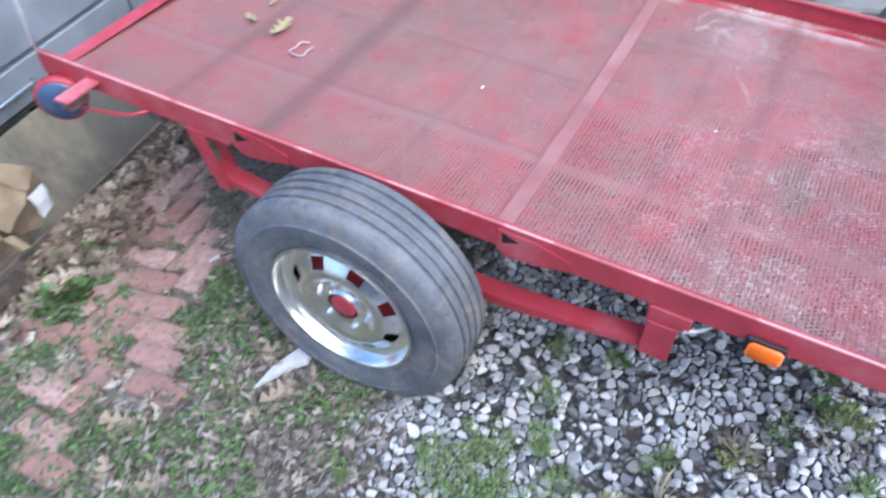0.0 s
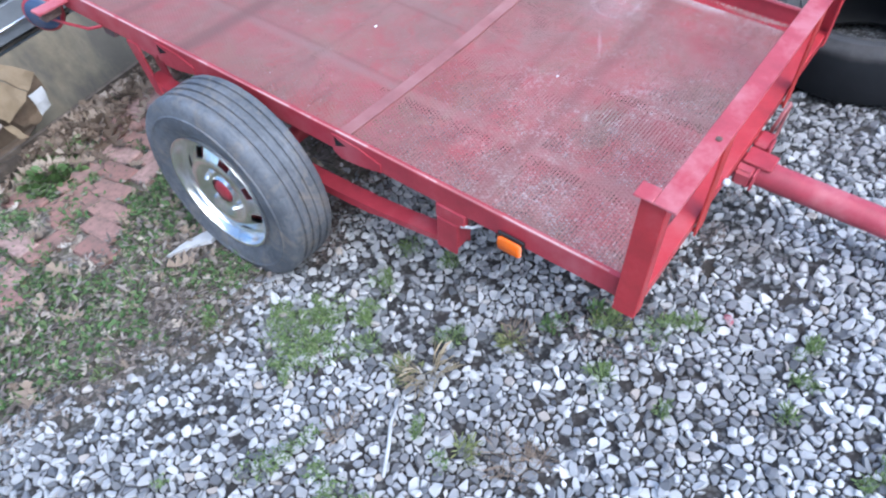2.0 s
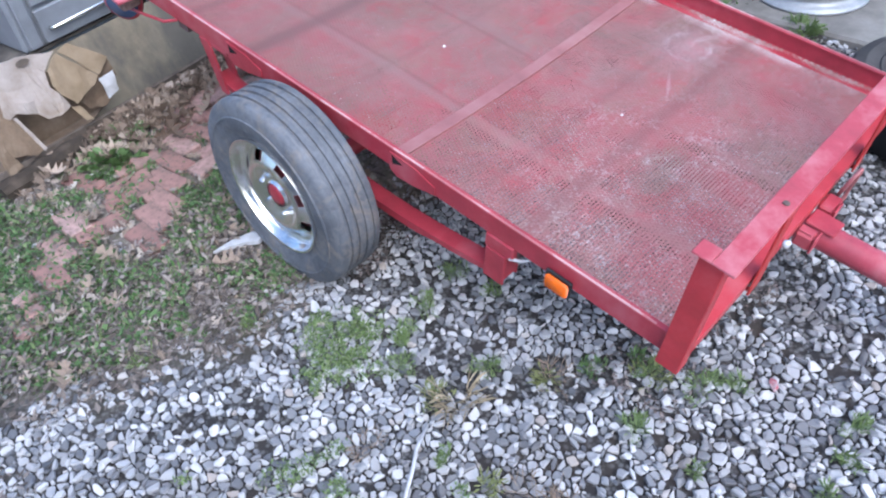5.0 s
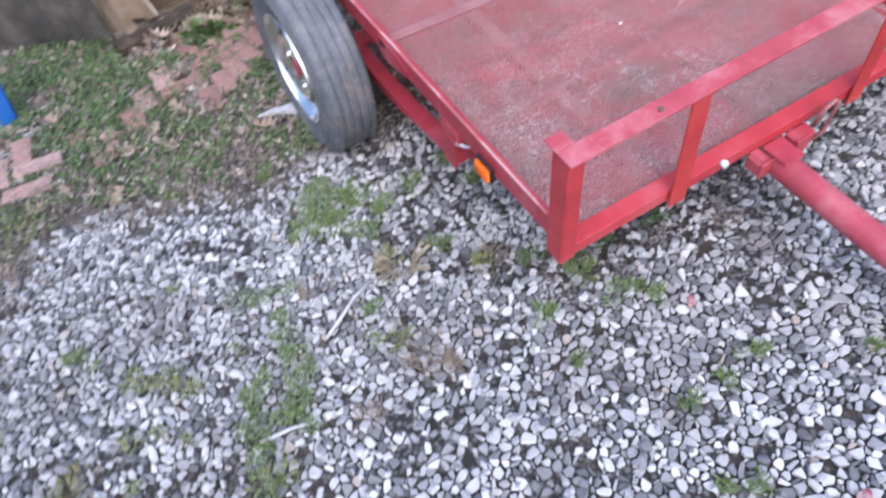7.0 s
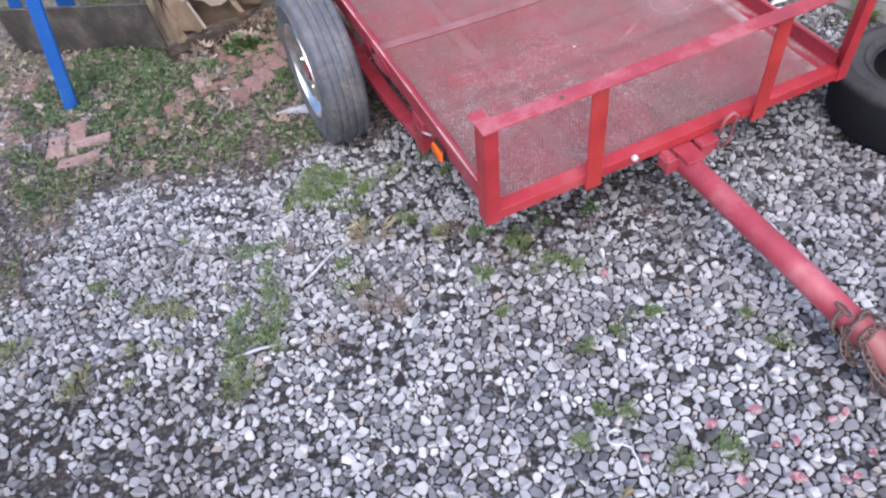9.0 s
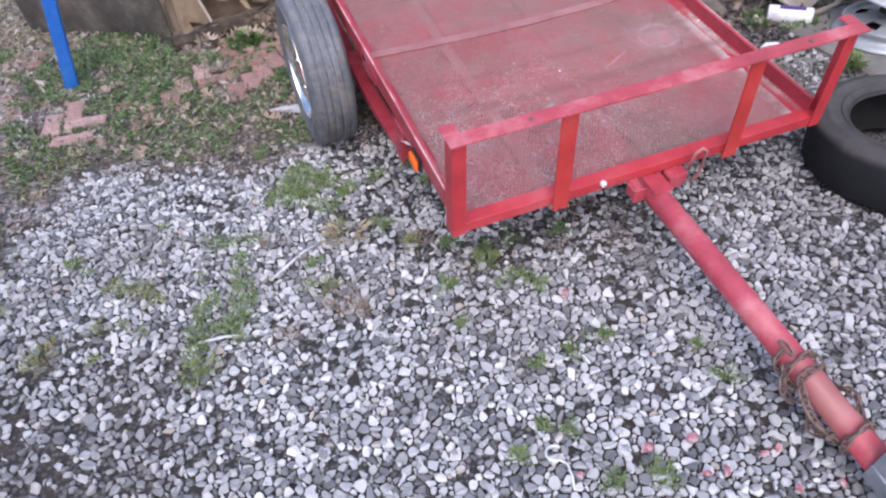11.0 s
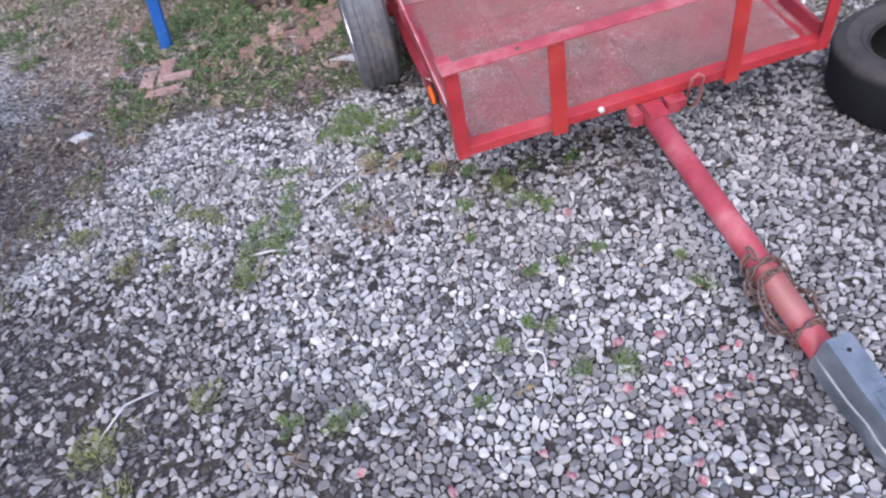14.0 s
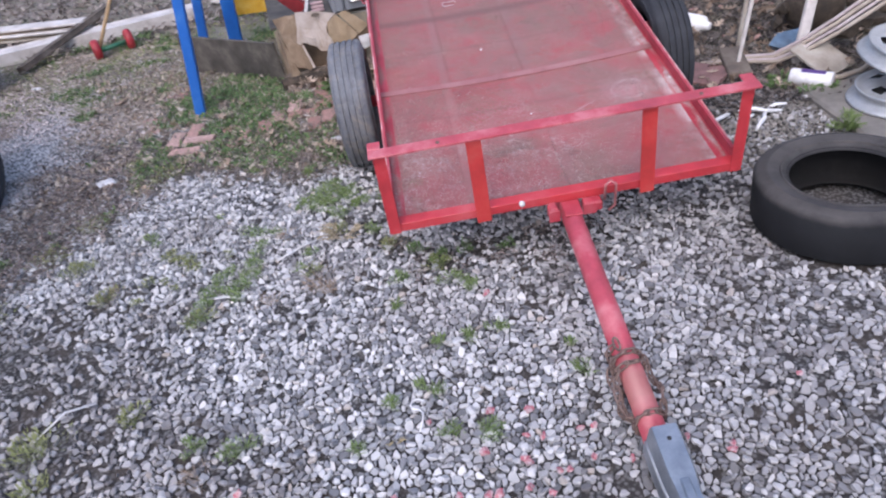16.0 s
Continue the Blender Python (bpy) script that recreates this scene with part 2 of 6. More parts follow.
# dust tone by height also paints in overcast light on the top sidewall
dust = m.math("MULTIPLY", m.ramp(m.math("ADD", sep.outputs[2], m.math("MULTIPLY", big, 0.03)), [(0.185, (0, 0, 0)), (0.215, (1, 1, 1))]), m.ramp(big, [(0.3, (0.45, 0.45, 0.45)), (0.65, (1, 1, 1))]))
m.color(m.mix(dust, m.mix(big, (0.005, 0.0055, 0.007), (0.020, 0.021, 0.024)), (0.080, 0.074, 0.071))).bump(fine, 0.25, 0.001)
m.b.inputs["Specular IOR Level"].default_value = 0.3
RUBBER_DUSTY_TOPLIT = m.m
# far-side trailer tyre, a darker tone than the near one
RUBBER_FAR = worn("black_far_rubber", (0.028, 0.030, 0.036), (0.016, 0.017, 0.021), (0.05, 0.052, 0.06), 8, 0.85, 0, 90, 0.25)
RUBBER_DARK = worn("dark_tyre_rubber", (0.045, 0.048, 0.055), (0.025, 0.027, 0.03), (0.085, 0.088, 0.095), 8, 0.75, 0, 90, 0.25)

m = Mat("worn_chrome", 0.25, 0.97)
big, fine = m.noise(22, 5, 0.7), m.noise(120, 3, 0.6)
m.color(m.mix(m.ramp(big, [(0.55, (0, 0, 0)), (0.76, (0.7, 0.7, 0.7))]), (0.95, 0.94, 0.92), (0.46, 0.38, 0.29)))
m.rough(m.math("ADD", m.math("MULTIPLY", big, 0.22), 0.12)).bump(big, 0.05, 0.001)
CHROME = m.m
ZINC = worn("zinc_plate", (0.42, 0.46, 0.50), (0.26, 0.29, 0.33), (0.60, 0.63, 0.66), 8, 0.38, 0.85, 160, 0.1)
ALU = worn("dull_aluminium", (0.44, 0.45, 0.46), (0.30, 0.305, 0.31), (0.54, 0.545, 0.55), 9, 0.45, 0.35, 120, 0.1)
RUST = worn("rusty_steel", (0.20, 0.135, 0.115), (0.10, 0.068, 0.058), (0.34, 0.27, 0.24), 40, 0.85, 0.2, 220, 0.5)
# near-black: shade inside the tyre and in gusset openings put into the colour
LINER = worn("black_liner_and_shade", (0.007, 0.007, 0.008), (0.004, 0.004, 0.004), (0.014, 0.014, 0.014), 12, 1.0)
BLACK = worn("dark_plastic_and_shade", (0.020, 0.020, 0.022), (0.012, 0.012, 0.013), (0.05, 0.05, 0.05), 20, 0.5)
WHITE = worn("white_plastic", (0.78, 0.78, 0.80), (0.55, 0.54, 0.52), (0.85, 0.85, 0.86), 20, 0.5)
BONE = worn("weathered_white_scrap", (0.62, 0.62, 0.64), (0.42, 0.41, 0.40), (0.72, 0.72, 0.74), 25, 0.7)
PINKSTRING = worn("dusty_pink_string", (0.50, 0.36, 0.37), (0.36, 0.24, 0.25), (0.58, 0.46, 0.46), 25, 0.8)
BLUE = worn("blue_plastic", (0.022, 0.14, 0.50), (0.018, 0.10, 0.38), (0.08, 0.25, 0.60), 5, 0.42)
YELLOW = worn("yellow_plastic", (0.62, 0.36, 0.03), (0.48, 0.26, 0.02), (0.68, 0.46, 0.10), 9, 0.45)
MAROON = worn("dark_red_plastic", (0.22, 0.015, 0.02), (0.12, 0.01, 0.012), (0.34, 0.04, 0.045), 9, 0.45)
TOYRED = worn("red_plastic", (0.30, 0.020, 0.03), (0.25, 0.015, 0.02), (0.5, 0.08, 0.08), 12, 0.5)
GREEN = worn("green_plastic", (0.03, 0.16, 0.09), (0.02, 0.09, 0.05), (0.08, 0.22, 0.14), 12, 0.5)
WOOD = worn("grey_weathered_wood", (0.34, 0.30, 0.25), (0.19, 0.16, 0.13), (0.46, 0.43, 0.38), 7, 0.85, 0, 70, 0.5)
PALEWOOD = worn("pale_weathered_wood", (0.58, 0.545, 0.52), (0.38, 0.34, 0.31), (0.68, 0.65, 0.635), 7, 0.85, 0, 70, 0.5)
DARKWOOD = worn("rotten_dark_wood", (0.060, 0.045, 0.032), (0.025, 0.02, 0.015), (0.13, 0.10, 0.075), 14, 0.9, 0, 60, 0.8)
DARKBOARD = worn("dark_brown_board", (0.15, 0.12, 0.095), (0.07, 0.055, 0.045), (0.24, 0.20, 0.165), 9, 0.85, 0, 60, 0.6)
STICK = worn("broom_wood", (0.52, 0.36, 0.20), (0.36, 0.24, 0.13), (0.60, 0.45, 0.28), 14, 0.6)
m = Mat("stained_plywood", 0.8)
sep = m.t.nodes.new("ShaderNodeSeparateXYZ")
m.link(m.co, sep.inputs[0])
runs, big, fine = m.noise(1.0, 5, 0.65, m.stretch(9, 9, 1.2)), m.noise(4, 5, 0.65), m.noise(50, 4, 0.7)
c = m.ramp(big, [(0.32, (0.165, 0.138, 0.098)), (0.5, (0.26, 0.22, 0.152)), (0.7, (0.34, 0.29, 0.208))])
# dark vertical streaks, denser and darker towards +x
patchy = m.math("ADD", m.math("MULTIPLY", sep.outputs[0], 0.42), m.math("MULTIPLY", runs, 0.9))
c = m.mix(m.ramp(patchy, [(0.39, (0, 0, 0)), (0.62, (0.88, 0.88, 0.88))]), c, m.mix(big, (0.060, 0.058, 0.054), (0.14, 0.13, 0.112)))
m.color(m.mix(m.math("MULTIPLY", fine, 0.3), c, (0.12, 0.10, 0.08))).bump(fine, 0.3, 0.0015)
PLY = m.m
PLYDARK = worn("dark_wet_board", (0.10, 0.088, 0.075), (0.04, 0.036, 0.03), (0.20, 0.175, 0.145), 7, 0.8, 0, 50, 0.4)
CARD = worn("brown_cardboard", (0.27, 0.195, 0.13), (0.14, 0.10, 0.07), (0.36, 0.28, 0.20), 9, 0.9, 0, 90, 0.15)
CARDTAN = worn("tan_cardboard", (0.38, 0.29, 0.19), (0.27, 0.20, 0.12), (0.46, 0.36, 0.25), 9, 0.9, 0, 90, 0.15)
CARDPALE = worn("pale_cardboard", (0.49, 0.425, 0.38), (0.33, 0.26, 0.20), (0.59, 0.53, 0.49), 8, 0.9, 0, 90, 0.15)
SILVER = worn("grey_enamel", (0.28, 0.295, 0.32), (0.19, 0.20, 0.215), (0.38, 0.40, 0.43), 3, 0.36, 0.15, 150, 0.08)
CONCRETE = worn("old_concrete", (0.24, 0.22, 0.195), (0.13, 0.12, 0.105), (0.33, 0.31, 0.28), 5, 0.9, 0, 120, 0.5)
SIDING = worn("white_siding", (0.70, 0.69, 0.67), (0.55, 0.53, 0.50), (0.78, 0.77, 0.76), 5, 0.6)
HOSE = worn("beige_hose", (0.38, 0.32, 0.26), (0.24, 0.20, 0.16), (0.48, 0.43, 0.37), 12, 0.6)
PINKHOSE = worn("grey_pink_hose", (0.46, 0.39, 0.385), (0.28, 0.23, 0.225), (0.58, 0.52, 0.51), 14, 0.6)
DULLRED = worn("dusty_red_board", (0.25, 0.135, 0.125), (0.13, 0.075, 0.07), (0.34, 0.21, 0.195), 9, 0.85, 0, 70, 0.5)
TARP = worn("blue_tarp", (0.10, 0.165, 0.25), (0.05, 0.08, 0.13), (0.20, 0.27, 0.35), 14, 0.55)
PURPLE = worn("purple_label", (0.10, 0.05, 0.22), (0.07, 0.03, 0.15), (0.2, 0.15, 0.3), 20, 0.5)
CARBLUE = worn("dark_blue_car_paint", (0.015, 0.03, 0.10), (0.01, 0.02, 0.06), (0.04, 0.07, 0.16), 4, 0.3)
CARLIGHT = worn("light_blue_car_paint", (0.20, 0.36, 0.52), (0.14, 0.26, 0.40), (0.28, 0.45, 0.6), 4, 0.3)

m = Mat("amber_lens", 0.25)
m.color(m.mix(m.noise(30, 3), (0.78, 0.105, 0.002), (0.84, 0.18, 0.008)))
AMBER = m.m
m = Mat("dark_red_lens", 0.2)
m.color(m.mix(m.noise(30, 3), (0.050, 0.075, 0.15), (0.075, 0.115, 0.21)))
LENS_DARK = m.m

m = Mat("gravel_stone", 0.72)
isl = m.island()
c = m.ramp(isl, [(0.0, (0.10, 0.103, 0.112)), (0.20, (0.23, 0.232, 0.245)), (0.40, (0.40, 0.40, 0.41)), (0.70, (0.57, 0.565, 0.57)), (0.97, (0.72, 0.71, 0.705)), (1.0, (0.44, 0.37, 0.31))])
fine, big = m.noise(160, 4, 0.7), m.noise(1.6, 3, 0.6)
c = m.mix(m.math("MULTIPLY", fine, 0.28), c, (0.30, 0.30, 0.31))
c = m.mix(m.ramp(m.noise(2.4, 4, 0.65), [(0.48, (0, 0, 0)), (0.72, (0.5, 0.5, 0.5))]), c, (0.19, 0.165, 0.15))
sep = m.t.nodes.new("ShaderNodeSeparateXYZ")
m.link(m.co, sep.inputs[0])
# stones grow darker towards low x and low y, broken by noise
corner_tone = m.math("ADD", m.math("ADD", m.math("MULTIPLY", sep.outputs[0], -0.38), m.math("MULTIPLY", sep.outputs[1], -0.42)), m.math("MULTIPLY", m.noise(3.2, 5, 0.7), 0.9))
c = m.mix(m.ramp(corner_tone, [(0.88, (0, 0, 0)), (1.25, (0.40, 0.40, 0.40))]), c, (0.15, 0.13, 0.125))
# and somewhat darker again towards high x
right_tone = m.math("ADD", m.math("SUBTRACT", m.math("MULTIPLY", sep.outputs[0], 0.55), m.math("MULTIPLY", sep.outputs[1], 0.10)), m.math("MULTIPLY", m.noise(3.0, 5, 0.7), 0.6))
c = m.mix(m.ramp(right_tone, [(0.76, (0, 0, 0)), (1.08, (0.34, 0.34, 0.34))]), c, (0.20, 0.18, 0.175))
m.color(c).bump(fine, 0.35, 0.002)
STONE = m.m
m = Mat("red_splashed_stone", 0.6)
fine = m.noise(50, 4, 0.7)
m.color(m.mix(m.ramp(fine, [(0.38, (0, 0, 0)), (0.56, (1, 1, 1))]), (0.37, 0.065, 0.095), (0.45, 0.33, 0.335))).bump(fine, 0.3, 0.002)
REDSTONE = m.m
m = Mat("terracotta_brick", 0.9)
r, big, fine = m.each(), m.noise(9, 5, 0.7), m.noise(120, 4, 0.7)
c = m.ramp(r, [(0.0, (0.36, 0.188, 0.158)), (0.5, (0.46, 0.268, 0.232)), (1.0, (0.55, 0.365, 0.322))])
c = m.mix(m.ramp(big, [(0.36, (0, 0, 0)), (0.60, (0.8, 0.8, 0.8))]), c, (0.20, 0.145, 0.12))
c = m.mix(m.ramp(m.noise(38, 5, 0.75), [(0.52, (0, 0, 0)), (0.66, (0.6, 0.6, 0.6))]), c, (0.14, 0.105, 0.085))
m.color(c).bump(fine, 0.5, 0.003)
BRICK = m.m
m = Mat("ground_dirt", 0.95)
soil, big, mid, fine = m.attr("soil"), m.noise(3.5, 5, 0.65), m.noise(26, 5, 0.7), m.noise(150, 4, 0.7)
peb = m.voronoi(70)
grit = m.mix(m.ramp(peb.outputs["Distance"], [(0.25, (1, 1, 1)), (0.6, (0, 0, 0))]), (0.035, 0.032, 0.032), m.mix(mid, (0.10, 0.10, 0.105), (0.24, 0.235, 0.23)))
grit = m.mix(m.ramp(big, [(0.45, (0, 0, 0)), (0.68, (1, 1, 1))]), grit, (0.06, 0.048, 0.04))
dirt = m.ramp(mid, [(0.3, (0.14, 0.118, 0.10)), (0.5, (0.26, 0.225, 0.195)), (0.7, (0.40, 0.36, 0.32))])
dirt = m.mix(m.ramp(big, [(0.42, (0, 0, 0)), (0.62, (0.8, 0.8, 0.8))]), dirt, m.mix(fine, (0.10, 0.115, 0.055), (0.20, 0.19, 0.12)))
m.color(m.mix(soil, grit, dirt)).bump(fine, 0.6, 0.006)
GROUND = m.m


def leafy(name, a, b, c3, rough=0.6):
    m = Mat(name, rough)
    m.color(m.mix(m.math("MULTIPLY", m.noise(60, 3), 0.3), m.ramp(m.island(), [(0.0, a), (0.5, b), (1.0, c3)]), a))
    return m.m


LEAF = leafy("weed_leaf", (0.10, 0.160, 0.048), (0.175, 0.248, 0.085), (0.30, 0.345, 0.175))
LEAF_DULL = leafy("dull_weed_leaf", (0.14, 0.165, 0.055), (0.23, 0.255, 0.095), (0.35, 0.345, 0.165))
GRASS = leafy("lawn_grass", (0.05, 0.108, 0.03), (0.105, 0.182, 0.052), (0.21, 0.26, 0.115))
CHIPS = leafy("mulch_chip", (0.085, 0.068, 0.056), (0.20, 0.165, 0.142), (0.43, 0.375, 0.335), 0.9)
DARKLITTER = leafy("rotting_leaf", (0.048, 0.040, 0.037), (0.165, 0.132, 0.120), (0.39, 0.328, 0.308), 0.9)
# darker copy of the litter, with the rubble heap's shadows in its colour
SHADELITTER = leafy("shaded_scrap", (0.028, 0.024, 0.022), (0.085, 0.070, 0.062), (0.23, 0.195, 0.175), 0.9)
PALECHIP = leafy("pale_chip", (0.35, 0.292, 0.275), (0.55, 0.482, 0.46), (0.79, 0.718, 0.695), 0.9)
STRAW = leafy("dry_straw", (0.26, 0.21, 0.13), (0.40, 0.33, 0.22), (0.50, 0.44, 0.33), 0.85)
DRYLEAF = leafy("dry_oak_leaf", (0.12, 0.085, 0.062), (0.29, 0.22, 0.165), (0.58, 0.48, 0.39), 0.85)
PALELEAF = leafy("pale_dry_leaf", (0.22, 0.165, 0.12), (0.40, 0.33, 0.27), (0.56, 0.51, 0.45), 0.85)
MAPLE = leafy("yellow_leaf", (0.30, 0.235, 0.12), (0.36, 0.29, 0.155), (0.42, 0.36, 0.21), 0.8)

# ---- building tools ----


def obj(name, verts, faces, mat, parent=None, label="", smooth=False):
    me = bpy.data.meshes.new(name)
    me.from_pydata([tuple(v) for v in verts], [], faces)
    me.materials.append(mat)
    if smooth:
        me.polygons.foreach_set("use_smooth", [True] * len(me.polygons))
    me.update()
    ob = new(name, me)
    ob.parent = parent
    return tagged(ob, label)


def part(name, bm, mat, parent=None, label="", smooth=False):
    bmesh.ops.recalc_face_normals(bm, faces=bm.faces)
    me = bpy.data.meshes.new(name)
    bm.to_mesh(me)
    bm.free()
    me.materials.append(mat)
    if smooth:
        me.polygons.foreach_set("use_smooth", [True] * len(me.polygons))
    ob = new(name, me)
    ob.parent = parent
    return tagged(ob, label)


def thing(name, label, category, m=None, group="", kind=""):
    e = new(name)
    e.empty_display_size = 0.05
    e.matrix_world = m or Matrix()
    return tagged(e, label, category, group, kind)


def box(bm, lo, hi, m=None, bevel=0.0):
    """A bevelled block between two corners."""
    lo, hi = Vector(lo), Vector(hi)
    got = bmesh.ops.create_cube(bm, size=1.0)["verts"]
    for v in got:
        v.co = Vector((lo[i] + (v.co[i] + 0.5) * (hi[i] - lo[i]) for i in range(3)))
        if m:
            v.co = m @ v.co
    if bevel:
        edges = list({e for v in got for e in v.link_edges})
        bmesh.ops.bevel(bm, geom=edges, offset=bevel, segments=1, affect="EDGES", profile=0.5)
    return bm


def block(lo, hi, m=None, bevel=0.003):
    return box(bmesh.new(), lo, hi, m, bevel)


def revolve(profile, n=48, axis="x", skip=None):
    """Verts and faces of a (radius, along) profile turned about an axis; skip(i, j) leaves a face out."""
    verts, faces = [], []
    for j in range(n):
        a = 2 * math.pi * j / n
        for r, h in profile:
            p = (r * math.cos(a), r * math.sin(a))
            verts.append((h, *p) if axis == "x" else (*p, h))
    k = len(profile)
    for j in range(n):
        for i in range(k - 1):
            if skip and skip(i, j):
                continue
            a, b = j * k + i, ((j + 1) % n) * k + i
            faces.append((a, a + 1, b + 1, b))
    return verts, faces


def tube(points, radius, n=10, closed=False):
    """Verts and faces of a round bar along points; radius may be a list."""
    pts = [Vector(p) for p in points]
    rs = radius if isinstance(radius, (list, tuple)) else [radius] * len(pts)
    verts, faces = [], []
    up = Vector((0.13, 0.21, 0.97)).normalized()
    for i, p in enumerate(pts):
        a = pts[i - 1] if i or closed else p
        b = pts[(i + 1) % len(pts)] if i < len(pts) - 1 or closed else p
        d = (b - a).normalized()
        s = d.cross(up)
        s = s.normalized() if s.length > 0.05 else d.cross(Vector((1, 0, 0))).normalized()
        u = s.cross(d)
        for k in range(n):
            g = 2 * math.pi * k / n
            verts.append(p + (s * math.cos(g) + u * math.sin(g)) * rs[i])
    count = len(pts)
    for i in range(count if closed else count - 1):
        for k in range(n):
            a, b = i * n + k, i * n + (k + 1) % n
            c, d = ((i + 1) % count) * n + k, ((i + 1) % count) * n + (k + 1) % n
            faces.append((a, b, d, c))
    if not closed:
        faces.append(tuple(range(n))[::-1])
        faces.append(tuple(range((count - 1) * n, count * n)))
    return verts, faces


def angle_bar(length, a, b, t, bevel=0.0015):
    """An L bar along +x: one leg lies flat (width a along +y), one hangs down (height b along -z)."""
    bm = bmesh.new()
    ring = [(0, 0), (a, 0), (a, -t), (t, -t), (t, -b), (0, -b)]
    v0 = [bm.verts.new((0, y, z)) for y, z in ring]
    v1 = [bm.verts.new((length, y, z)) for y, z in ring]
    for i in range(6):
        j = (i + 1) % 6
        bm.faces.new((v0[i], v0[j], v1[j], v1[i]))
    bm.faces.new(v0)
    bm.faces.new(v1[::-1])
    if bevel:
        bmesh.ops.bevel(bm, geom=list(bm.edges), offset=bevel, segments=1, affect="EDGES")
    return bm


def moved(bm, m):
    bmesh.ops.transform(bm, matrix=m, verts=bm.verts)
    return bm


def crisp(ob, degrees=38):
    """Keep the sharp edges of a turned shape sharp."""
    ob.data.set_sharp_from_angle(angle=radians(degrees))
    return ob


def plank_between(a, b, w, t, side=(1, 0, 0)):
    a, b = Vector(a), Vector(b)
    d = (b - a)
    z = d.normalized()
    x = (Vector(side) - z * z.dot(Vector(side))).normalized()
    y = z.cross(x)
    m = Matrix((x, y, z)).transposed().to_4x4()
    m.translation = a
    return block((-w / 2, -t / 2, 0), (w / 2, t / 2, d.length), m, min(t * 0.2, 0.006))


rng = np.random.default_rng(7)

# ---- ground ----
SOIL = [(0.30, 1.12), (-0.28, 1.08), (-0.70, 1.20), (-1.12, 1.40), (-1.50, 0.90), (-1.80, 0.42), (-1.98, 0.0), (-2.05, -1.2), (-1.95, -3.4), (-9, -3.4), (-9, 9), (9, 9), (2.6, 1.15), (1.75, 1.2), (1.2, 1.3)]


def soil_at(x, y):
    """How much a place is soil rather than gravel, 0 to 1."""
    inside, near = False, 9.0
    for i, (ax, ay) in enumerate(SOIL):
        bx, by = SOIL[i - 1]
        if (ay > y) != (by > y) and x < (bx - ax) * (y - ay) / (by - ay) + ax:
            inside = not inside
        dx, dy = bx - ax, by - ay
        k = min(1, max(0, ((x - ax) * dx + (y - ay) * dy) / (dx * dx + dy * dy)))
        near = min(near, math.hypot(x - ax - k * dx, y - ay - k * dy))
    d = near if inside else -near
    d = min(d, (math.hypot((x + 2.30) / 0.46, (y - 2.05) / 0.72) - 1) * 0.22, 5)
    d = max(d, -3.0 - y, x - 2.25)
    d += 0.10 * noise.noise((x * 4.1, y * 4.1, 0.3)) + 0.05 * noise.noise((x * 13, y * 13, 2.3))
    return min(1.0, max(0.0, 0.5 + d / 0.27))


def ground_z(x, y):
    return 0.008 * noise.noise((x * 1.7, y * 1.7, 5.0)) + 0.003 * noise.noise((x * 9, y * 9, 1.0))


axis_x = np.unique(np.concatenate([np.linspace(-4, 4, 135), np.sign(np.linspace(-1, 1, 24)) * (4 + 196 * np.abs(np.linspace(-1, 1, 24)) ** 3)]))
gv, gs = [], []
for gy in axis_x:
    for gx in axis_x:
        nearby = abs(gx) < 4.2 and abs(gy) < 4.9
        gv.append((gx, gy + 1.0, ground_z(gx, gy + 1.0) - 0.004 if nearby else -0.004))
        gs.append(soil_at(gx, gy + 1.0) if nearby else 1.0)
na = len(axis_x)
gf = [(j * na + i, j * na + i + 1, (j + 1) * na + i + 1, (j + 1) * na + i) for j in range(na - 1) for i in range(na - 1)]
ground = obj("ground", gv, gf, GROUND, None, "dark dirt ground with thin grass and gravel grit", True)
ground.data.attributes.new("soil", "FLOAT", "POINT").data.foreach_set("value", gs)
tagged(ground, "", "ground", "", "structure")


def rock_shapes(count, corners=15, flat=False):
    """Angular broken stones: hulls of scattered points; flat ones are longer and boxier."""
    shapes = []
    for k in range(count):
        bm = bmesh.new()
        for i in range(corners):
            h = 1 - 2 * (i + 0.5) / corners
            a = i * 2.39996 + rng.uniform(-0.55, 0.55)
            r = math.sqrt(max(0.0, 1 - h * h))
            bm.verts.new(Vector((r * math.cos(a), r * math.sin(a), h + rng.uniform(-0.12, 0.12))).normalized() * 0.5 * rng.uniform(0.82, 1.1))
        bmesh.ops.convex_hull(bm, input=bm.verts)
        loose = [v for v in bm.verts if not v.link_faces]
        bmesh.ops.delete(bm, geom=loose, context="VERTS")
        bm.verts.index_update()
        pts = np.array([v.co[:] for v in bm.verts])
        if flat:
            pts = np.sign(pts) * 0.5 * (np.abs(pts) * 2) ** np.array((0.9, 0.85, 0.6)) * (1.0, rng.uniform(0.52, 0.86), rng.uniform(0.36, 0.56))
        else:
            pts = pts * (1.0, rng.uniform(0.62, 0.92), rng.uniform(0.5, 0.72))
        tri = np.array([[v.index for v in f.verts] for f in bm.faces])
        bm.free()
        shapes.append((pts, tri))
    return shapes


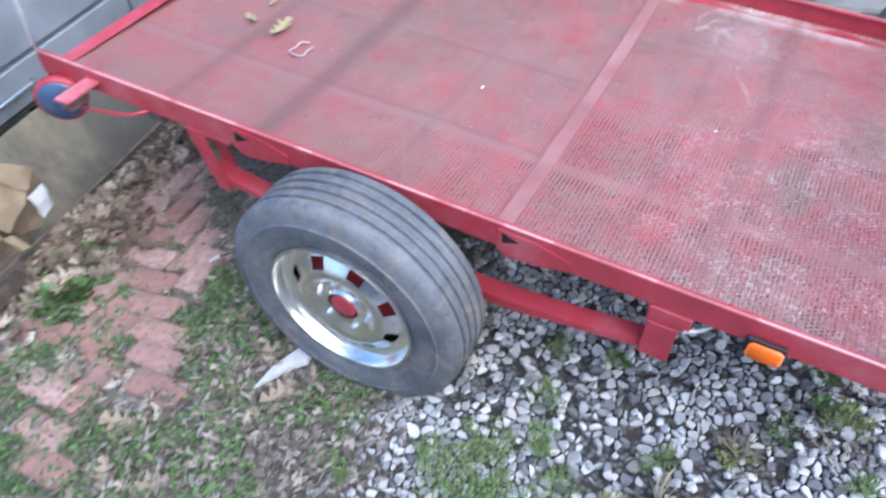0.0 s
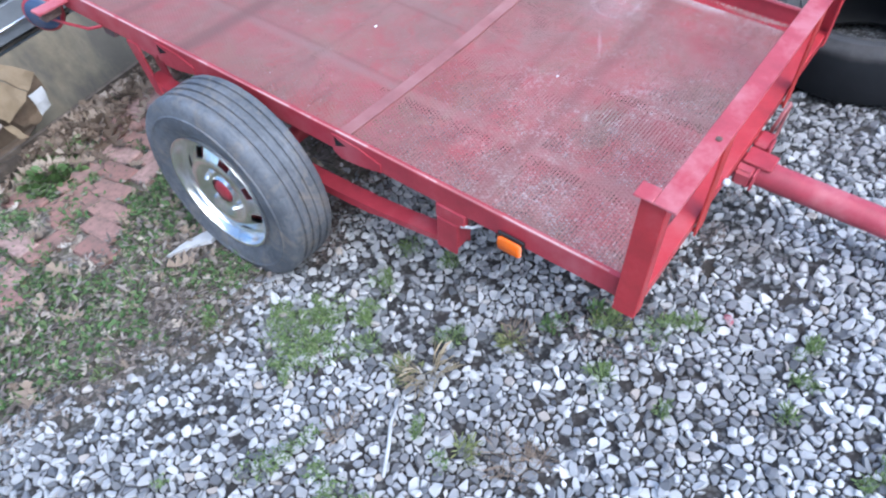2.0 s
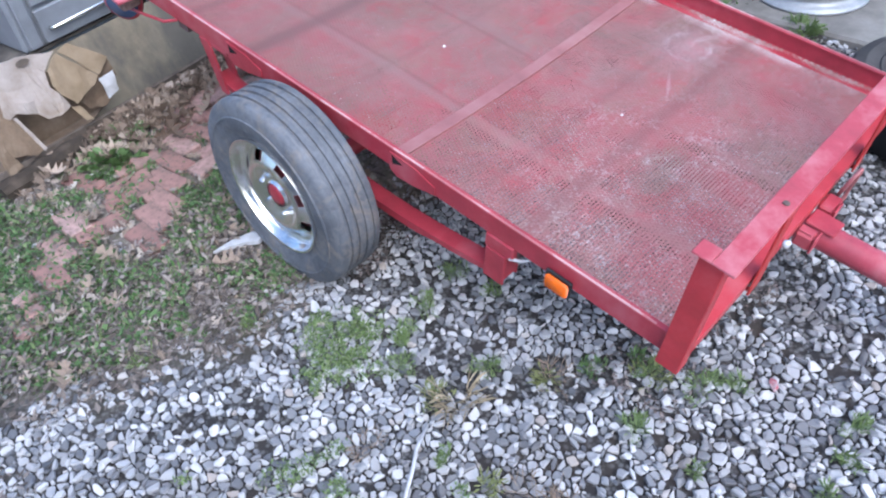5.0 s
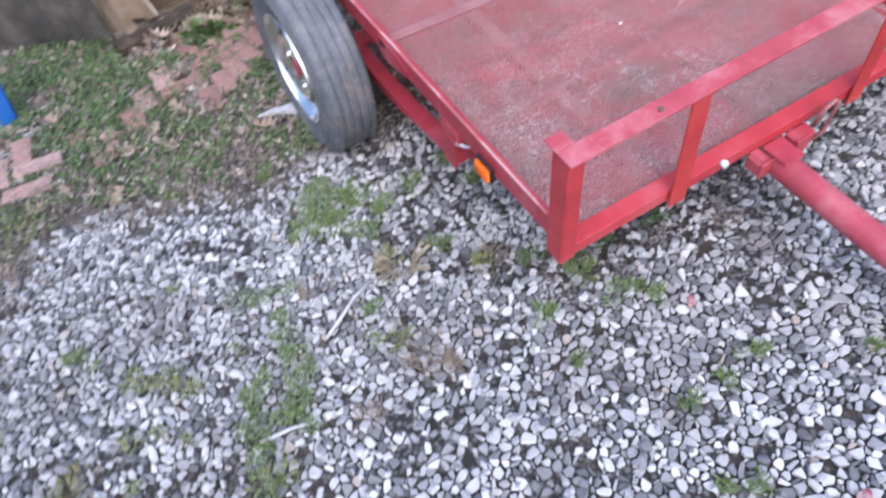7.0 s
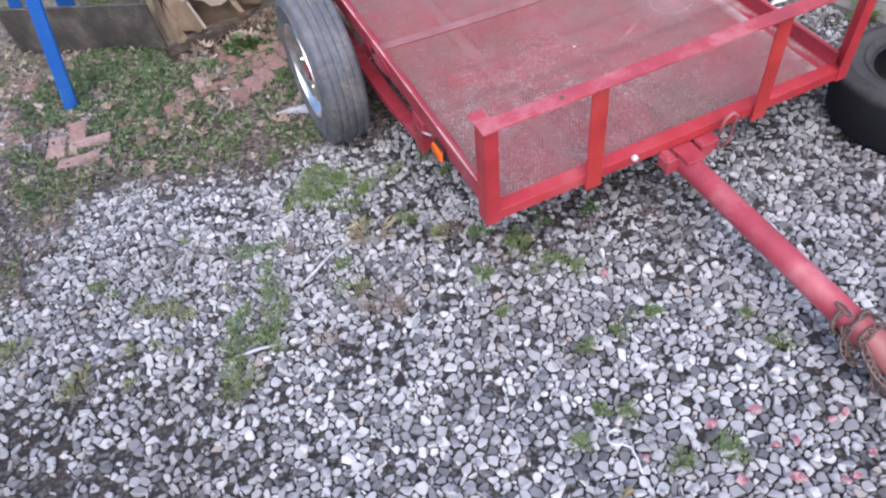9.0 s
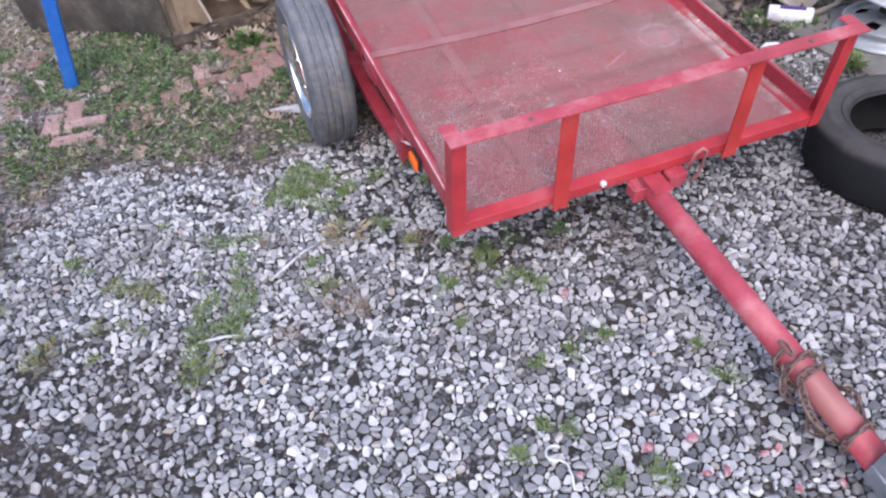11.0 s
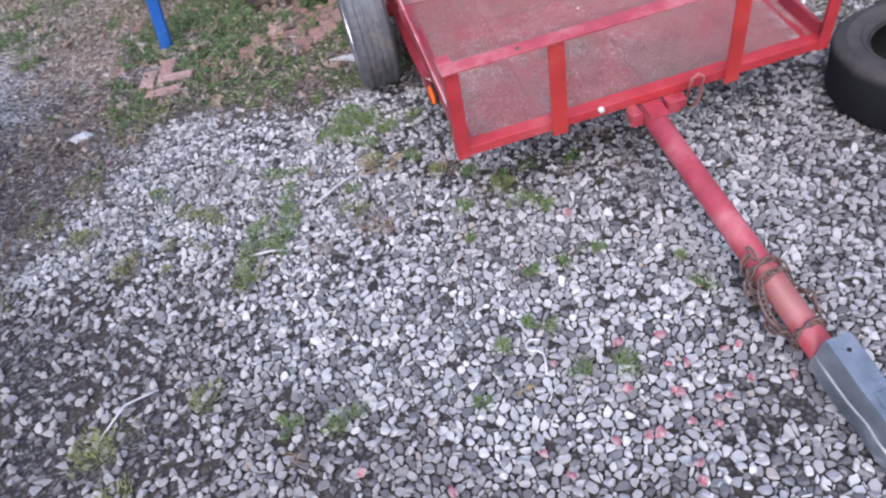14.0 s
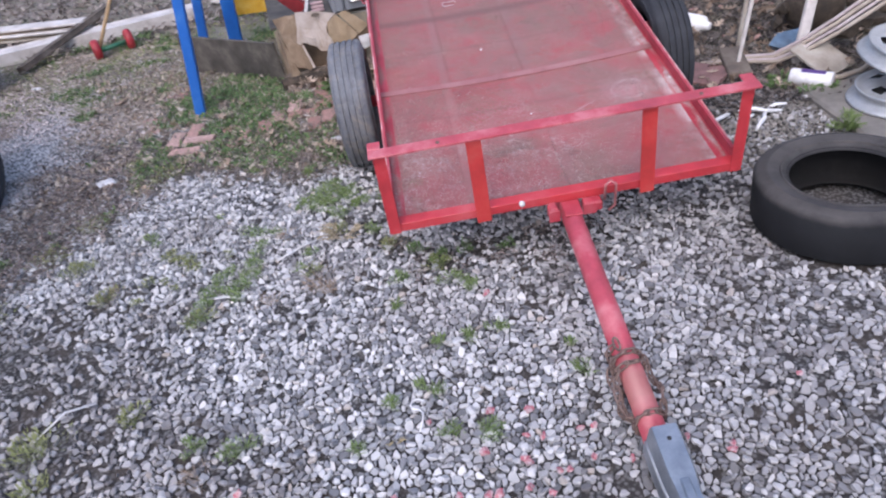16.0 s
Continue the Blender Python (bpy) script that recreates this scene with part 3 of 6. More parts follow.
def strew(name, shapes, places, mat, label, category, kind="stuff", smooth=False):
    """One mesh of many copies of some shapes. Places: x, y, z, size, three turns, shape."""
    vs, fs, base = [], [], 0
    for x, y, z, s, a, b, g, k in places:
        pts, tri = shapes[int(k)]
        rot = np.array(Euler((a, b, g)).to_matrix())
        vs.append(pts @ rot.T * s + (x, y, z))
        fs.append(tri + base)
        base += len(pts)
    v, f = np.concatenate(vs), np.concatenate(fs)
    me = bpy.data.meshes.new(name)
    me.vertices.add(len(v))
    me.vertices.foreach_set("co", v.ravel())
    me.loops.add(f.size)
    me.loops.foreach_set("vertex_index", f.ravel().astype(np.int32))
    me.polygons.add(len(f))
    me.polygons.foreach_set("loop_start", np.arange(0, f.size, f.shape[1], dtype=np.int32))
    if smooth:
        me.polygons.foreach_set("use_smooth", [True] * len(f))
    else:
        me.shade_flat()
    me.materials.append(mat)
    me.update(calc_edges=True)
    ob = new(name, me)
    return tagged(ob, label, category, "", kind)


ROCKS = rock_shapes(16, 11)


def gravel_missing(x, y):
    """Chance that a stone is missing here."""
    if x > 2.12 or (x - 1.68) ** 2 + (y + 0.09) ** 2 < 0.10:
        return 1.0
    soil = soil_at(x, y)
    bare = noise.noise((x * 2.3, y * 2.3, 9.0)) + 0.5 * noise.noise((x * 6, y * 6, 4.0))
    thin = 0.30 * min(1, max(0, (x - 0.85) / 0.35)) * (1 if y < 0.4 else 0) + 0.62 * min(1, max(0, (-0.6 - x) / 0.8)) * min(1, max(0, (0.5 - y) / 0.5)) + (0.58 if x > 1.28 and y > 0.42 else 0)
    # bare dirt spots; those under the front rail also stand in for shade
    for cx, cy, r in ((0.0, 0.93, 0.17), (-0.12, 0.98, 0.14), (-0.02, 0.62, 0.12), (0.04, 0.30, 0.14), (-0.12, 0.42, 0.10), (-0.48, -0.05, 0.14), (0.5, -0.2, 0.12), (-0.3, 1.02, 0.08), (1.1, 0.3, 0.2), (0.80, 0.02, 0.11), (0.38, 0.06, 0.11), (0.22, 0.10, 0.12), (0.52, 0.06, 0.13), (0.66, 0.12, 0.13)):
        bare += 0.75 * math.exp(-((x - cx) ** 2 + (y - cy) ** 2) / (r * r))
    # fewer stones under the trailer front: dark soil, and its shade deepened
    thin = max(thin, 0.66 * math.exp(-((x - 0.28) / 0.30) ** 2 - ((y - 0.17) / 0.11) ** 2))
    return max(soil * 1.15 - 0.08, 0.34 if bare > (0.36 if x < 0.5 else 0.7) else 0.06, thin)


FLAT_ROCKS = rock_shapes(48, 13, True)


def cell_of(c, w, others):
    """The ground nearest to one stone: a polygon cut by its neighbours, heavier ones taking more."""
    poly = [(-0.04, -0.04), (0.04, -0.04), (0.04, 0.04), (-0.04, 0.04)]
    for ox, oy, ow in others:
        dx, dy = ox - c[0], oy - c[1]
        lim = (dx * dx + dy * dy) / 2 + (w - ow) / 2
        side = [px * dx + py * dy - lim for px, py in poly]
        if max(side) < 0:
            continue
        out = []
        for i, (px, py) in enumerate(poly):
            qx, qy = poly[i - 1]
            a, b = side[i], side[i - 1]
            if (a < 0) != (b < 0):
                k = b / (b - a)
                out.append((qx + (px - qx) * k, qy + (py - qy) * k))
            if a < 0:
                out.append((px, py))
        poly = out
        if len(poly) < 3:
            return []
    return poly


AROUND = sorted(((i, j) for i in range(-2, 3) for j in range(-2, 3) if i or j), key=lambda q: q[0] ** 2 + q[1] ** 2)


def pack_gravel(pitch, y0, y1, name, label):
    """Broken stones lying close together, each with its own flat-topped angular shape."""
    nx, ny = int(4.6 / pitch), int((y1 - y0) / (pitch * 0.87))
    seeds = {}
    for iy in range(ny):
        for ix in range(nx):
            seeds[ix, iy] = (-2.45 + (ix + 0.5 * (iy % 2)) * pitch + rng.uniform(-0.58, 0.58) * pitch, y0 + iy * pitch * 0.87 + rng.uniform(-0.58, 0.58) * pitch, rng.uniform(-1, 1) * 0.52 * pitch * pitch)
    vs, fs = [], []
    for (ix, iy), (x, y, w) in seeds.items():
        if rng.random() < gravel_missing(x, y):
            continue
        poly = cell_of((x, y), w, [seeds[ix + i, iy + j] for i, j in AROUND if (ix + i, iy + j) in seeds])
        n = len(poly)
        if n < 3:
            continue
        turned = rng.uniform(0.1, 0.5)
        cut = [0.5 + turned * rng.uniform(-1, 1) for _ in poly]
        poly = [(poly[i - 1][0] + (p[0] - poly[i - 1][0]) * cut[i], poly[i - 1][1] + (p[1] - poly[i - 1][1]) * cut[i]) for i, p in enumerate(poly)]
        mx, my = sum(p[0] for p in poly) / n, sum(p[1] for p in poly) / n
        size = sum(math.hypot(p[0] - mx, p[1] - my) for p in poly) / n
        if size < 0.004:
            continue
        fit = max(0.5, 1.05 - rng.uniform(0.0004, 0.0028) / size)
        high = 0.0035 + min(size, 0.014) * rng.uniform(0.12, 0.42)
        low = ground_z(x, y) + rng.uniform(-0.003, 0.004)
        tx, ty = rng.normal(0, 0.20), rng.normal(0, 0.20)
        top = rng.uniform(0.66, 0.92)
        b = len(vs)
        for scale, lift, rough in ((0.80, -0.4, 0.06), (fit, 0.50, 0.12), (fit * top, 1.0, 0.14)):
            for px, py in poly:
                k = scale * (1 + rng.uniform(-rough, rough * 0.3))
                dx, dy = (px - mx) * k, (py - my) * k
                vs.append((x + mx + dx, y + my + dy, low + high * lift + (dx * tx + dy * ty) * (0.5 + lift) + rng.uniform(-0.001, 0.001)))
        vs.append((x + mx + rng.uniform(-0.3, 0.3) * size, y + my + rng.uniform(-0.3, 0.3) * size, low + high * rng.uniform(0.98, 1.08)))
        for i in range(n):
            j = (i + 1) % n
            for r in (b, b + n):
                fs += [(r + i, r + j, r + n + j), (r + i, r + n + j, r + n + i)]
            fs.append((b + 2 * n + i, b + 2 * n + j, b + 3 * n))
    return tagged(obj(name, vs, fs, STONE), label, "gravel", "", "stuff")


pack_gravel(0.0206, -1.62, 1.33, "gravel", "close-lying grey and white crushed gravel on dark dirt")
pack_gravel(0.034, -3.2, -1.63, "coarse_gravel", "coarser, darker grey gravel towards the open yard")
spots = []
for _ in range(5200):
    x, y = rng.uniform(-2.4, 2.1), rng.uniform(-1.6, 1.3)
    if rng.random() > gravel_missing(x, y):
        size = float(np.clip(rng.lognormal(math.log(0.025), 0.22), 0.016, 0.042))
        spots.append((x, y, 0.009 + size * 0.18, size, rng.normal(0, 0.25), rng.normal(0, 0.25), rng.uniform(0, 6.3), rng.integers(48)))
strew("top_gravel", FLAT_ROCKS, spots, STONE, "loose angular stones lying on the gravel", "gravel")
spots = []
for _ in range(26000):
    x, y = rng.uniform(-2.9, -1.7), rng.uniform(1.1, 3.0)
    if soil_at(x, y) < rng.uniform(0.1, 1.0):
        size = rng.uniform(0.007, 0.022)
        spots.append((x, y, size * 0.18, size, rng.normal(0, 0.3), rng.normal(0, 0.3), rng.uniform(0, 6.3), rng.integers(16)))
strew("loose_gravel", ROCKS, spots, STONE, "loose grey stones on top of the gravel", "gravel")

# red splashed stones among the gravel
RED_SPOTS = [(0.29, -0.16), (0.33, -0.76), (0.5, -0.87), (0.28, -0.94), (0.57, -1.01), (0.16, -1.04), (0.08, -1.03), (0.47, -0.98), (0.84, -1.04), (0.02, -0.74), (-0.06, -1.08), (0.33, -1.07), (0.21, -0.74), (0.17, -0.89), (0.46, -0.87), (0.3, -0.86), (0.74, -0.97), (0.85, -1.02), (1.14, -0.82), (-0.56, -0.88), (-0.35, -1.02)]
RED_SPOTS += [(0.30 + rng.normal(0, 0.17), -0.98 + rng.normal(0, 0.11)) for _ in range(10)]
for i, (x, y) in enumerate(RED_SPOTS):
    pts, tri = ROCKS[i % 16]
    ob = obj("red_stone", pts * (rng.uniform(0.027, 0.040) if i else 0.042), [tuple(map(int, f)) for f in tri], REDSTONE)
    tagged(ob, "small gravel stone splashed with red paint", "stone", "red stones in the gravel")
    ob.matrix_world = pose(x, y, 0.019, rng.uniform(-15, 15), rng.uniform(-15, 15), rng.uniform(0, 360))

# ---- trailer ----
TILT, W, L = 9.1, 1.27, 2.24
trailer = thing("utility_trailer", "red-painted steel utility trailer resting nose down on gravel", "trailer", pose(0, 0, 0.26, TILT))
RB, RH = 0.036, 0.100  # bottom and top of the side rails
DZ = 0.044  # deck level

# side rails: outside plate with a narrow lip turned in at the top and bottom
for x0, sgn in ((0.0, 1), (W, -1)):
    bm = bmesh.new()
    sect = [(0, RB), (0, RH), (0.016, RH), (0.016, RH - 0.005), (0.005, RH - 0.005), (0.005, RB + 0.006), (0.05, RB + 0.006), (0.05, RB)]
    a = [bm.verts.new((x0 + sgn * x, 0.002, z)) for x, z in sect]
    b = [bm.verts.new((x0 + sgn * x, L, z)) for x, z in sect]
    for i in range(8):
        bm.faces.new((a[i], a[(i + 1) % 8], b[(i + 1) % 8], b[i]))
    bm.faces.new(a)
    bm.faces.new(b[::-1])
    bmesh.ops.bevel(bm, geom=list(bm.edges), offset=0.001, segments=1, affect="EDGES")
    rail = part("side_rail", bm, RED, trailer)
    xs = sorted((x0 + sgn * 0.0008, x0 + sgn * 0.007))
    # pale strip: rubbed paint and the edge highlight, both put into the colour
    part("worn_edge", block((xs[0], 0.05, RH + 0.0004), (xs[1], L - 0.004, RH + 0.0016), None, 0.0004), RED_WORN, rail, "rubbed pale pink edge with its highlight painted in")
part("front_rail", moved(angle_bar(W + 0.010, 0.045, 0.037, 0.005), pose(-0.005, -0.030, 0.052)), RED_BRIGHT, trailer)
part("rear_rail", moved(angle_bar(W - 0.012, 0.045, 0.06, 0.005), pose(W - 0.006, L, DZ + 0.004, 0, 0, 180)), RED, trailer)

# end posts and flat uprights of the front gate
PH = 0.377
for x0, sgn in ((-0.018, 1), (W + 0.018, -1)):
    bm = bmesh.new()
    xs = sorted((x0, x0 + sgn * 0.005))
    box(bm, (xs[0], -0.036, 0.014), (xs[1], 0.018, PH), None, 0.0012)
    xs = sorted((x0 + sgn * 0.005, x0 + sgn * 0.042))
    box(bm, (xs[0], -0.036, 0.014), (xs[1], -0.0312, PH), None, 0.0012)
    part("corner_post", bm, RED_BRIGHT, trailer)
for x0 in (0.297, 0.902):
    bm = block((x0, -0.041, -0.002), (x0 + 0.053, -0.0355, PH - 0.004), None, 0.001)
    for q in bm.verts:
        q.co.x += 0.008 * (1 - q.co.z / PH)
    box(bm, (x0 + 0.018, -0.0355, 0.0), (x0 + 0.023, 0.01, 0.0135), None, 0.001)
    part("gate_upright", bm, ORANGE_RED, trailer)
# top rail with a short return at either end
bm = angle_bar(W + 0.062, 0.048, 0.0085, 0.005)
moved(bm, pose(-0.031, -0.058, PH + 0.005))
top = part("top_rail", bm, RED_RAIL, trailer)
for x0 in (-0.031, W - 0.014):
    part("rail_return", block((x0, -0.0095, PH - 0.0005), (x0 + 0.045, 0.032, PH + 0.0055), None, 0.002), RED_RAIL, top)
for x0 in (0.206, 1.10):
    v, f = revolve([(0.0, 0.0), (0.007, 0.0), (0.007, 0.0035), (0.0, 0.004)], 12, "z")
    part_ob = obj("rust_plug", v, f, RUST, top)
    part_ob.location = (x0, -0.038, PH + 0.0045)

# perforated deck sheet with real openings
px, py = 0.0118, 0.0102
nx, ny = int((W - 0.03) / px), int((L - 0.03) / py)
dv, df = [], []
for j in range(ny):
    for i in range(nx):
        cx = 0.016 + (i + 0.5 + 0.5 * (j % 2) - 0.25) * px
        cy = 0.018 + (j + 0.5) * py
        sag = -0.022 * math.sin(math.pi * cx / W) * (0.9 + 0.1 * math.cos(cy * 7.3)) + 0.002 * noise.noise((cx * 7, cy * 7, 0))
        b = len(dv)
        hx, hy = px / 2, py / 2
        clear = max(min(1, max(0, (0.66 - cx) / 0.3)) * min(1, max(0, (1.05 - cy) / 0.3)), 0.8 * min(1, max(0, (0.36 - cx) / 0.2)) * min(1, max(0, (1.42 - cy) / 0.3)), min(1, max(0, (1.0 - cx) / 0.3)) * min(1, max(0, (0.5 - cy) / 0.2))) + 0.9 * max(0.0, noise.noise((cx * 3.1, cy * 3.1, 7)) - 0.05)
        clogged = 0.75 * noise.noise((cx * 13, cy * 13, 3)) + rng.normal(0, 0.22)
        size = 0.03 + 0.255 * min(1.0, max(0.0, clear * 0.85 - 0.05 + clogged))
        if min(abs(cx - q) for q in (0.312, 0.695, 1.06)) < 0.02 or min(abs(cy - q) for q in (0.455, 0.877, 1.555, 1.86)) < 0.026:
            size *= 0.4
        ox, oy = px * size, py * size
        dv += [(cx - hx, cy - hy, DZ + sag), (cx + hx, cy - hy, DZ + sag), (cx + hx, cy + hy, DZ + sag), (cx - hx, cy + hy, DZ + sag), (cx, cy - oy, DZ + sag - 0.001), (cx + ox, cy, DZ + sag - 0.001), (cx, cy + oy, DZ + sag - 0.001), (cx - ox, cy, DZ + sag - 0.001)]
        df += [(b, b + 1, b + 5, b + 4), (b + 1, b + 2, b + 6, b + 5), (b + 2, b + 3, b + 7, b + 6), (b + 3, b, b + 4, b + 7)]
deck = obj("deck_sheet", dv, df, DECK, trailer, "perforated steel deck, red paint dulled by dust")
# cross bars and runners under and on the deck
def sagging_strip(name, y0, y1, z0, z1, mat):
    """A bar across the bed that follows the sag of the deck."""
    bm, rows = bmesh.new(), []
    for k in range(17):
        cx = 0.014 + (W - 0.028) * k / 16
        sg = -0.022 * math.sin(math.pi * cx / W)
        rows.append([bm.verts.new((cx, y, z + sg)) for y, z in ((y0, z0), (y0, z1), (y1, z1), (y1, z0))])
    for p, q in zip(rows, rows[1:]):
        for i in range(4):
            bm.faces.new((p[i], p[(i + 1) % 4], q[(i + 1) % 4], q[i]))
    bm.faces.new(rows[0])
    bm.faces.new(rows[-1][::-1])
    return part(name, bm, mat, trailer)


sagging_strip("seam_bar", 0.858, 0.896, DZ + 0.001, DZ + 0.006, SEAM)
for y0 in (0.43, 1.53, 1.84):
    sagging_strip("cross_member", y0, y0 + 0.05, DZ - 0.05, DZ - 0.0035, DUSTY)
for x0 in (0.292, 0.675, 1.04):
    sg = -0.022 * math.sin(math.pi * (x0 + 0.02) / W)
    part("runner", block((x0, 0.05, DZ + sg - 0.035), (x0 + 0.04, L - 0.05, DZ + sg - 0.0035), None, 0.002), DUSTY, trailer)

# tongue
TX = W / 2
v, f = tube([(TX + 0.012, 0.9, -0.045), (TX + 0.012, -0.06, -0.026), (TX + 0.008, -0.4, -0.020), (TX, -1.08, -0.010)], 0.0372, 28)
tongue = obj("tongue_pipe", v, f, TONGUE, trailer, "thick red steel drawbar pipe", True)
bm = block((TX - 0.072, -0.052, -0.034), (TX - 0.034, -0.004, 0.012), None, 0.006)
box(bm, (TX - 0.074, -0.058, -0.036), (TX - 0.032, -0.052, 0.016), None, 0.002)
box(bm, (TX - 0.066, -0.046, 0.012), (TX - 0.040, -0.006, 0.018), None, 0.002)
box(bm, (TX + 0.058, -0.046, -0.030), (TX + 0.128, -0.004, 0.014), None, 0.006)
box(bm, (TX + 0.054, -0.052, -0.032), (TX + 0.104, -0.046, 0.018), None, 0.002)
box(bm, (TX - 0.020, -0.085, 0.004), (TX + 0.046, -0.006, 0.013), pose(0, 0, 0, 2), 0.003)
moved(bm, pose(0, -0.027, 0.008))
part("tongue_bracket", bm, RED, tongue)
v, f = revolve([(0.0, -0.010), (0.009, -0.010), (0.0105, 0.0), (0.008, 0.006), (0.0, 0.008)], 14, "x")
ball = obj("white_bolt", v, f, WHITE, trailer, "pale round bolt head", True)
ball.matrix_local = pose(0.472, -0.037, 0.050, 0, 0, 90)
v, f = tube([(TX + 0.14, -0.052, 0.012), (TX + 0.138, -0.064, 0.085), (TX + 0.155, -0.068, 0.108), (TX + 0.176, -0.068, 0.088), (TX + 0.175, -0.064, -0.015), (TX + 0.155, -0.056, -0.040)], 0.0055, 8)
obj("wire_loop", v, f, RED_WORN, trailer, "bent wire loop", True)

# coupler
bm = bmesh.new()
secs = [(-1.045, 0.040, 0.070), (-1.10, 0.041, 0.071), (-1.18, 0.040, 0.066), (-1.24, 0.033, 0.060), (-1.28, 0.037, 0.066), (-1.33, 0.035, 0.062), (-1.36, 0.023, 0.040)]
rings = []
for y, hw, top_z in secs:
    prof = [(-hw - 0.010, -0.044), (-hw - 0.009, -0.016), (-hw - 0.002, 0.004), (-hw * 0.95, top_z - 0.010), (-hw * 0.8, top_z), (hw * 0.8, top_z), (hw * 0.95, top_z - 0.010), (hw + 0.002, 0.004), (hw + 0.009, -0.016), (hw + 0.010, -0.044)]
    rings.append([bm.verts.new((TX + 0.007 + a, y, b + 0.010)) for a, b in prof])
for a, b in zip(rings, rings[1:]):
    for i in range(len(a) - 1):
        bm.faces.new((a[i], a[i + 1], b[i + 1], b[i]))
bm.faces.new(rings[-1])
coupler = crisp(part("coupler", bm, ZINC, trailer, "zinc-plated ball coupler", True), 28)
# bright tubes added as the highlight along each fold
for sg in (-1, 1):
    v, f = tube([(TX + 0.007 + sg * (hw + 0.0035), y, 0.012) for y, hw, _ in secs[:-1]], 0.0045, 8)
    obj("fold_edge", v, f, ALU, coupler, "bright tube standing in for the fold highlight", True)
# black disc stands in for the shade of the pin hole
v, f = revolve([(0.0, 0.0), (0.006, 0.0), (0.006, 0.002), (0.0, 0.0025)], 12, "z")
dot = obj("pin_hole", v, f, BLACK, coupler)
dot.location = (TX + 0.008, -1.087, 0.081)
bm = block((TX - 0.005, -1.30, 0.068), (TX + 0.019, -1.20, 0.082), None, 0.003)
part("latch", bm, ZINC, coupler)

# axle, springs and hangers
v, f = tube([(-0.05, 1.162, -0.148), (W + 0.05, 1.162, -0.148)], 0.028, 16)
obj("axle", v, f, RED, trailer, "", True)
for x0 in (0.0, W - 0.05):
    bm = bmesh.new()
    rows = []
    for k in range(21):
        y = 0.46 + 1.24 * k / 20
        u = (k / 20 - 0.46) * 2
        z = -0.150 + 0.075 * u * u * (1.0 if u < 0 else 0.55)
        h = 0.020 if abs(u) < 0.45 else 0.012
        rows.append([bm.verts.new((a, y, b)) for a, b in ((x0, z - h), (x0, z + 0.008), (x0 + 0.05, z + 0.008), (x0 + 0.05, z - h))])
    for p, q in zip(rows, rows[1:]):
        for i in range(4):
            bm.faces.new((p[i], p[(i + 1) % 4], q[(i + 1) % 4], q[i]))
    bm.faces.new(rows[0])
    bm.faces.new(rows[-1][::-1])
    part("leaf_spring", bm, RED, trailer)
    # front hanger: boxed plate, rear hanger: two legs
    bm = block((x0 - 0.004, 0.435, -0.01), (x0 + 0.058, 0.525, 0.035), None, 0.003)
    box(bm, (x0 - 0.006, 0.455, -0.118), (x0 + 0.002, 0.52, -0.0095), None, 0.002)
    box(bm, (x0 + 0.052, 0.455, -0.118), (x0 + 0.058, 0.52, -0.0095), None, 0.002)
    box(bm, (x0 + 0.002, 0.455, -0.10), (x0 + 0.052, 0.461, -0.0095), None, 0.001)
    part("front_hanger", bm, RED, trailer)
    bm = bmesh.new()
    for xa in (x0 - 0.004, x0 + 0.048):
        vs = [bm.verts.new(p) for p in ((xa, 1.74, 0.035), (xa, 1.69, 0.035), (xa, 1.635, -0.145), (xa, 1.675, -0.145), (xa + 0.006, 1.74, 0.035), (xa + 0.006, 1.69, 0.035), (xa + 0.006, 1.635, -0.145), (xa + 0.006, 1.675, -0.145))]
        for q in ((0, 1, 2, 3), (7, 6, 5, 4), (0, 4, 5, 1), (1, 5, 6, 2), (2, 6, 7, 3), (3, 7, 4, 0)):
            bm.faces.new([vs[i] for i in q])
    box(bm, (x0 + 0.0, 1.60, 0.020), (x0 + 0.006, 1.70, 0.0355), None, 0.002)
    part("rear_hanger", bm, RED, trailer)
# near side rail gusset plates; a black triangle stands in for each shaded opening
for y0 in (0.85, 1.565):
    ring = [(y0 + 0.016, RB - 0.004), (y0 + 0.016, RH - 0.010), (y0 - 0.075, RH - 0.014), (y0 - 0.15, RB + 0.030), (y0 - 0.15, RB + 0.004), (y0 - 0.075, RB - 0.014), (y0 - 0.01, RB - 0.020)]
    bm = bmesh.new()
    a = [bm.verts.new((-0.0042, y, z)) for y, z in ring]
    b = [bm.verts.new((-0.0008, y, z)) for y, z in ring]
    bm.faces.new(a)
    bm.faces.new(b[::-1])
    for i in range(7):
        bm.faces.new((a[i], a[(i + 1) % 7], b[(i + 1) % 7], b[i]))
    gus = part("gusset_plate", bm, RED, trailer)
    tri3 = ((y0 + 0.006, RH - 0.016), (y0 - 0.034, RH - 0.030), (y0 + 0.004, RH - 0.046))
    v = [(x, y, z) for x in (-0.0052, -0.0040) for y, z in tri3]
    obj("gusset_hole", v, [(0, 1, 2), (0, 3, 4, 1), (1, 4, 5, 2), (2, 5, 3, 0)], LINER, gus)

v, f = tube([(0.0, 2.235, 0.095), (0.02, 2.26, 0.30), (0.10, 2.32, 0.62)], 0.005, 8)
obj("stay_cable", v, f, BONE, trailer, "pale cable rising from the rear corner", True)

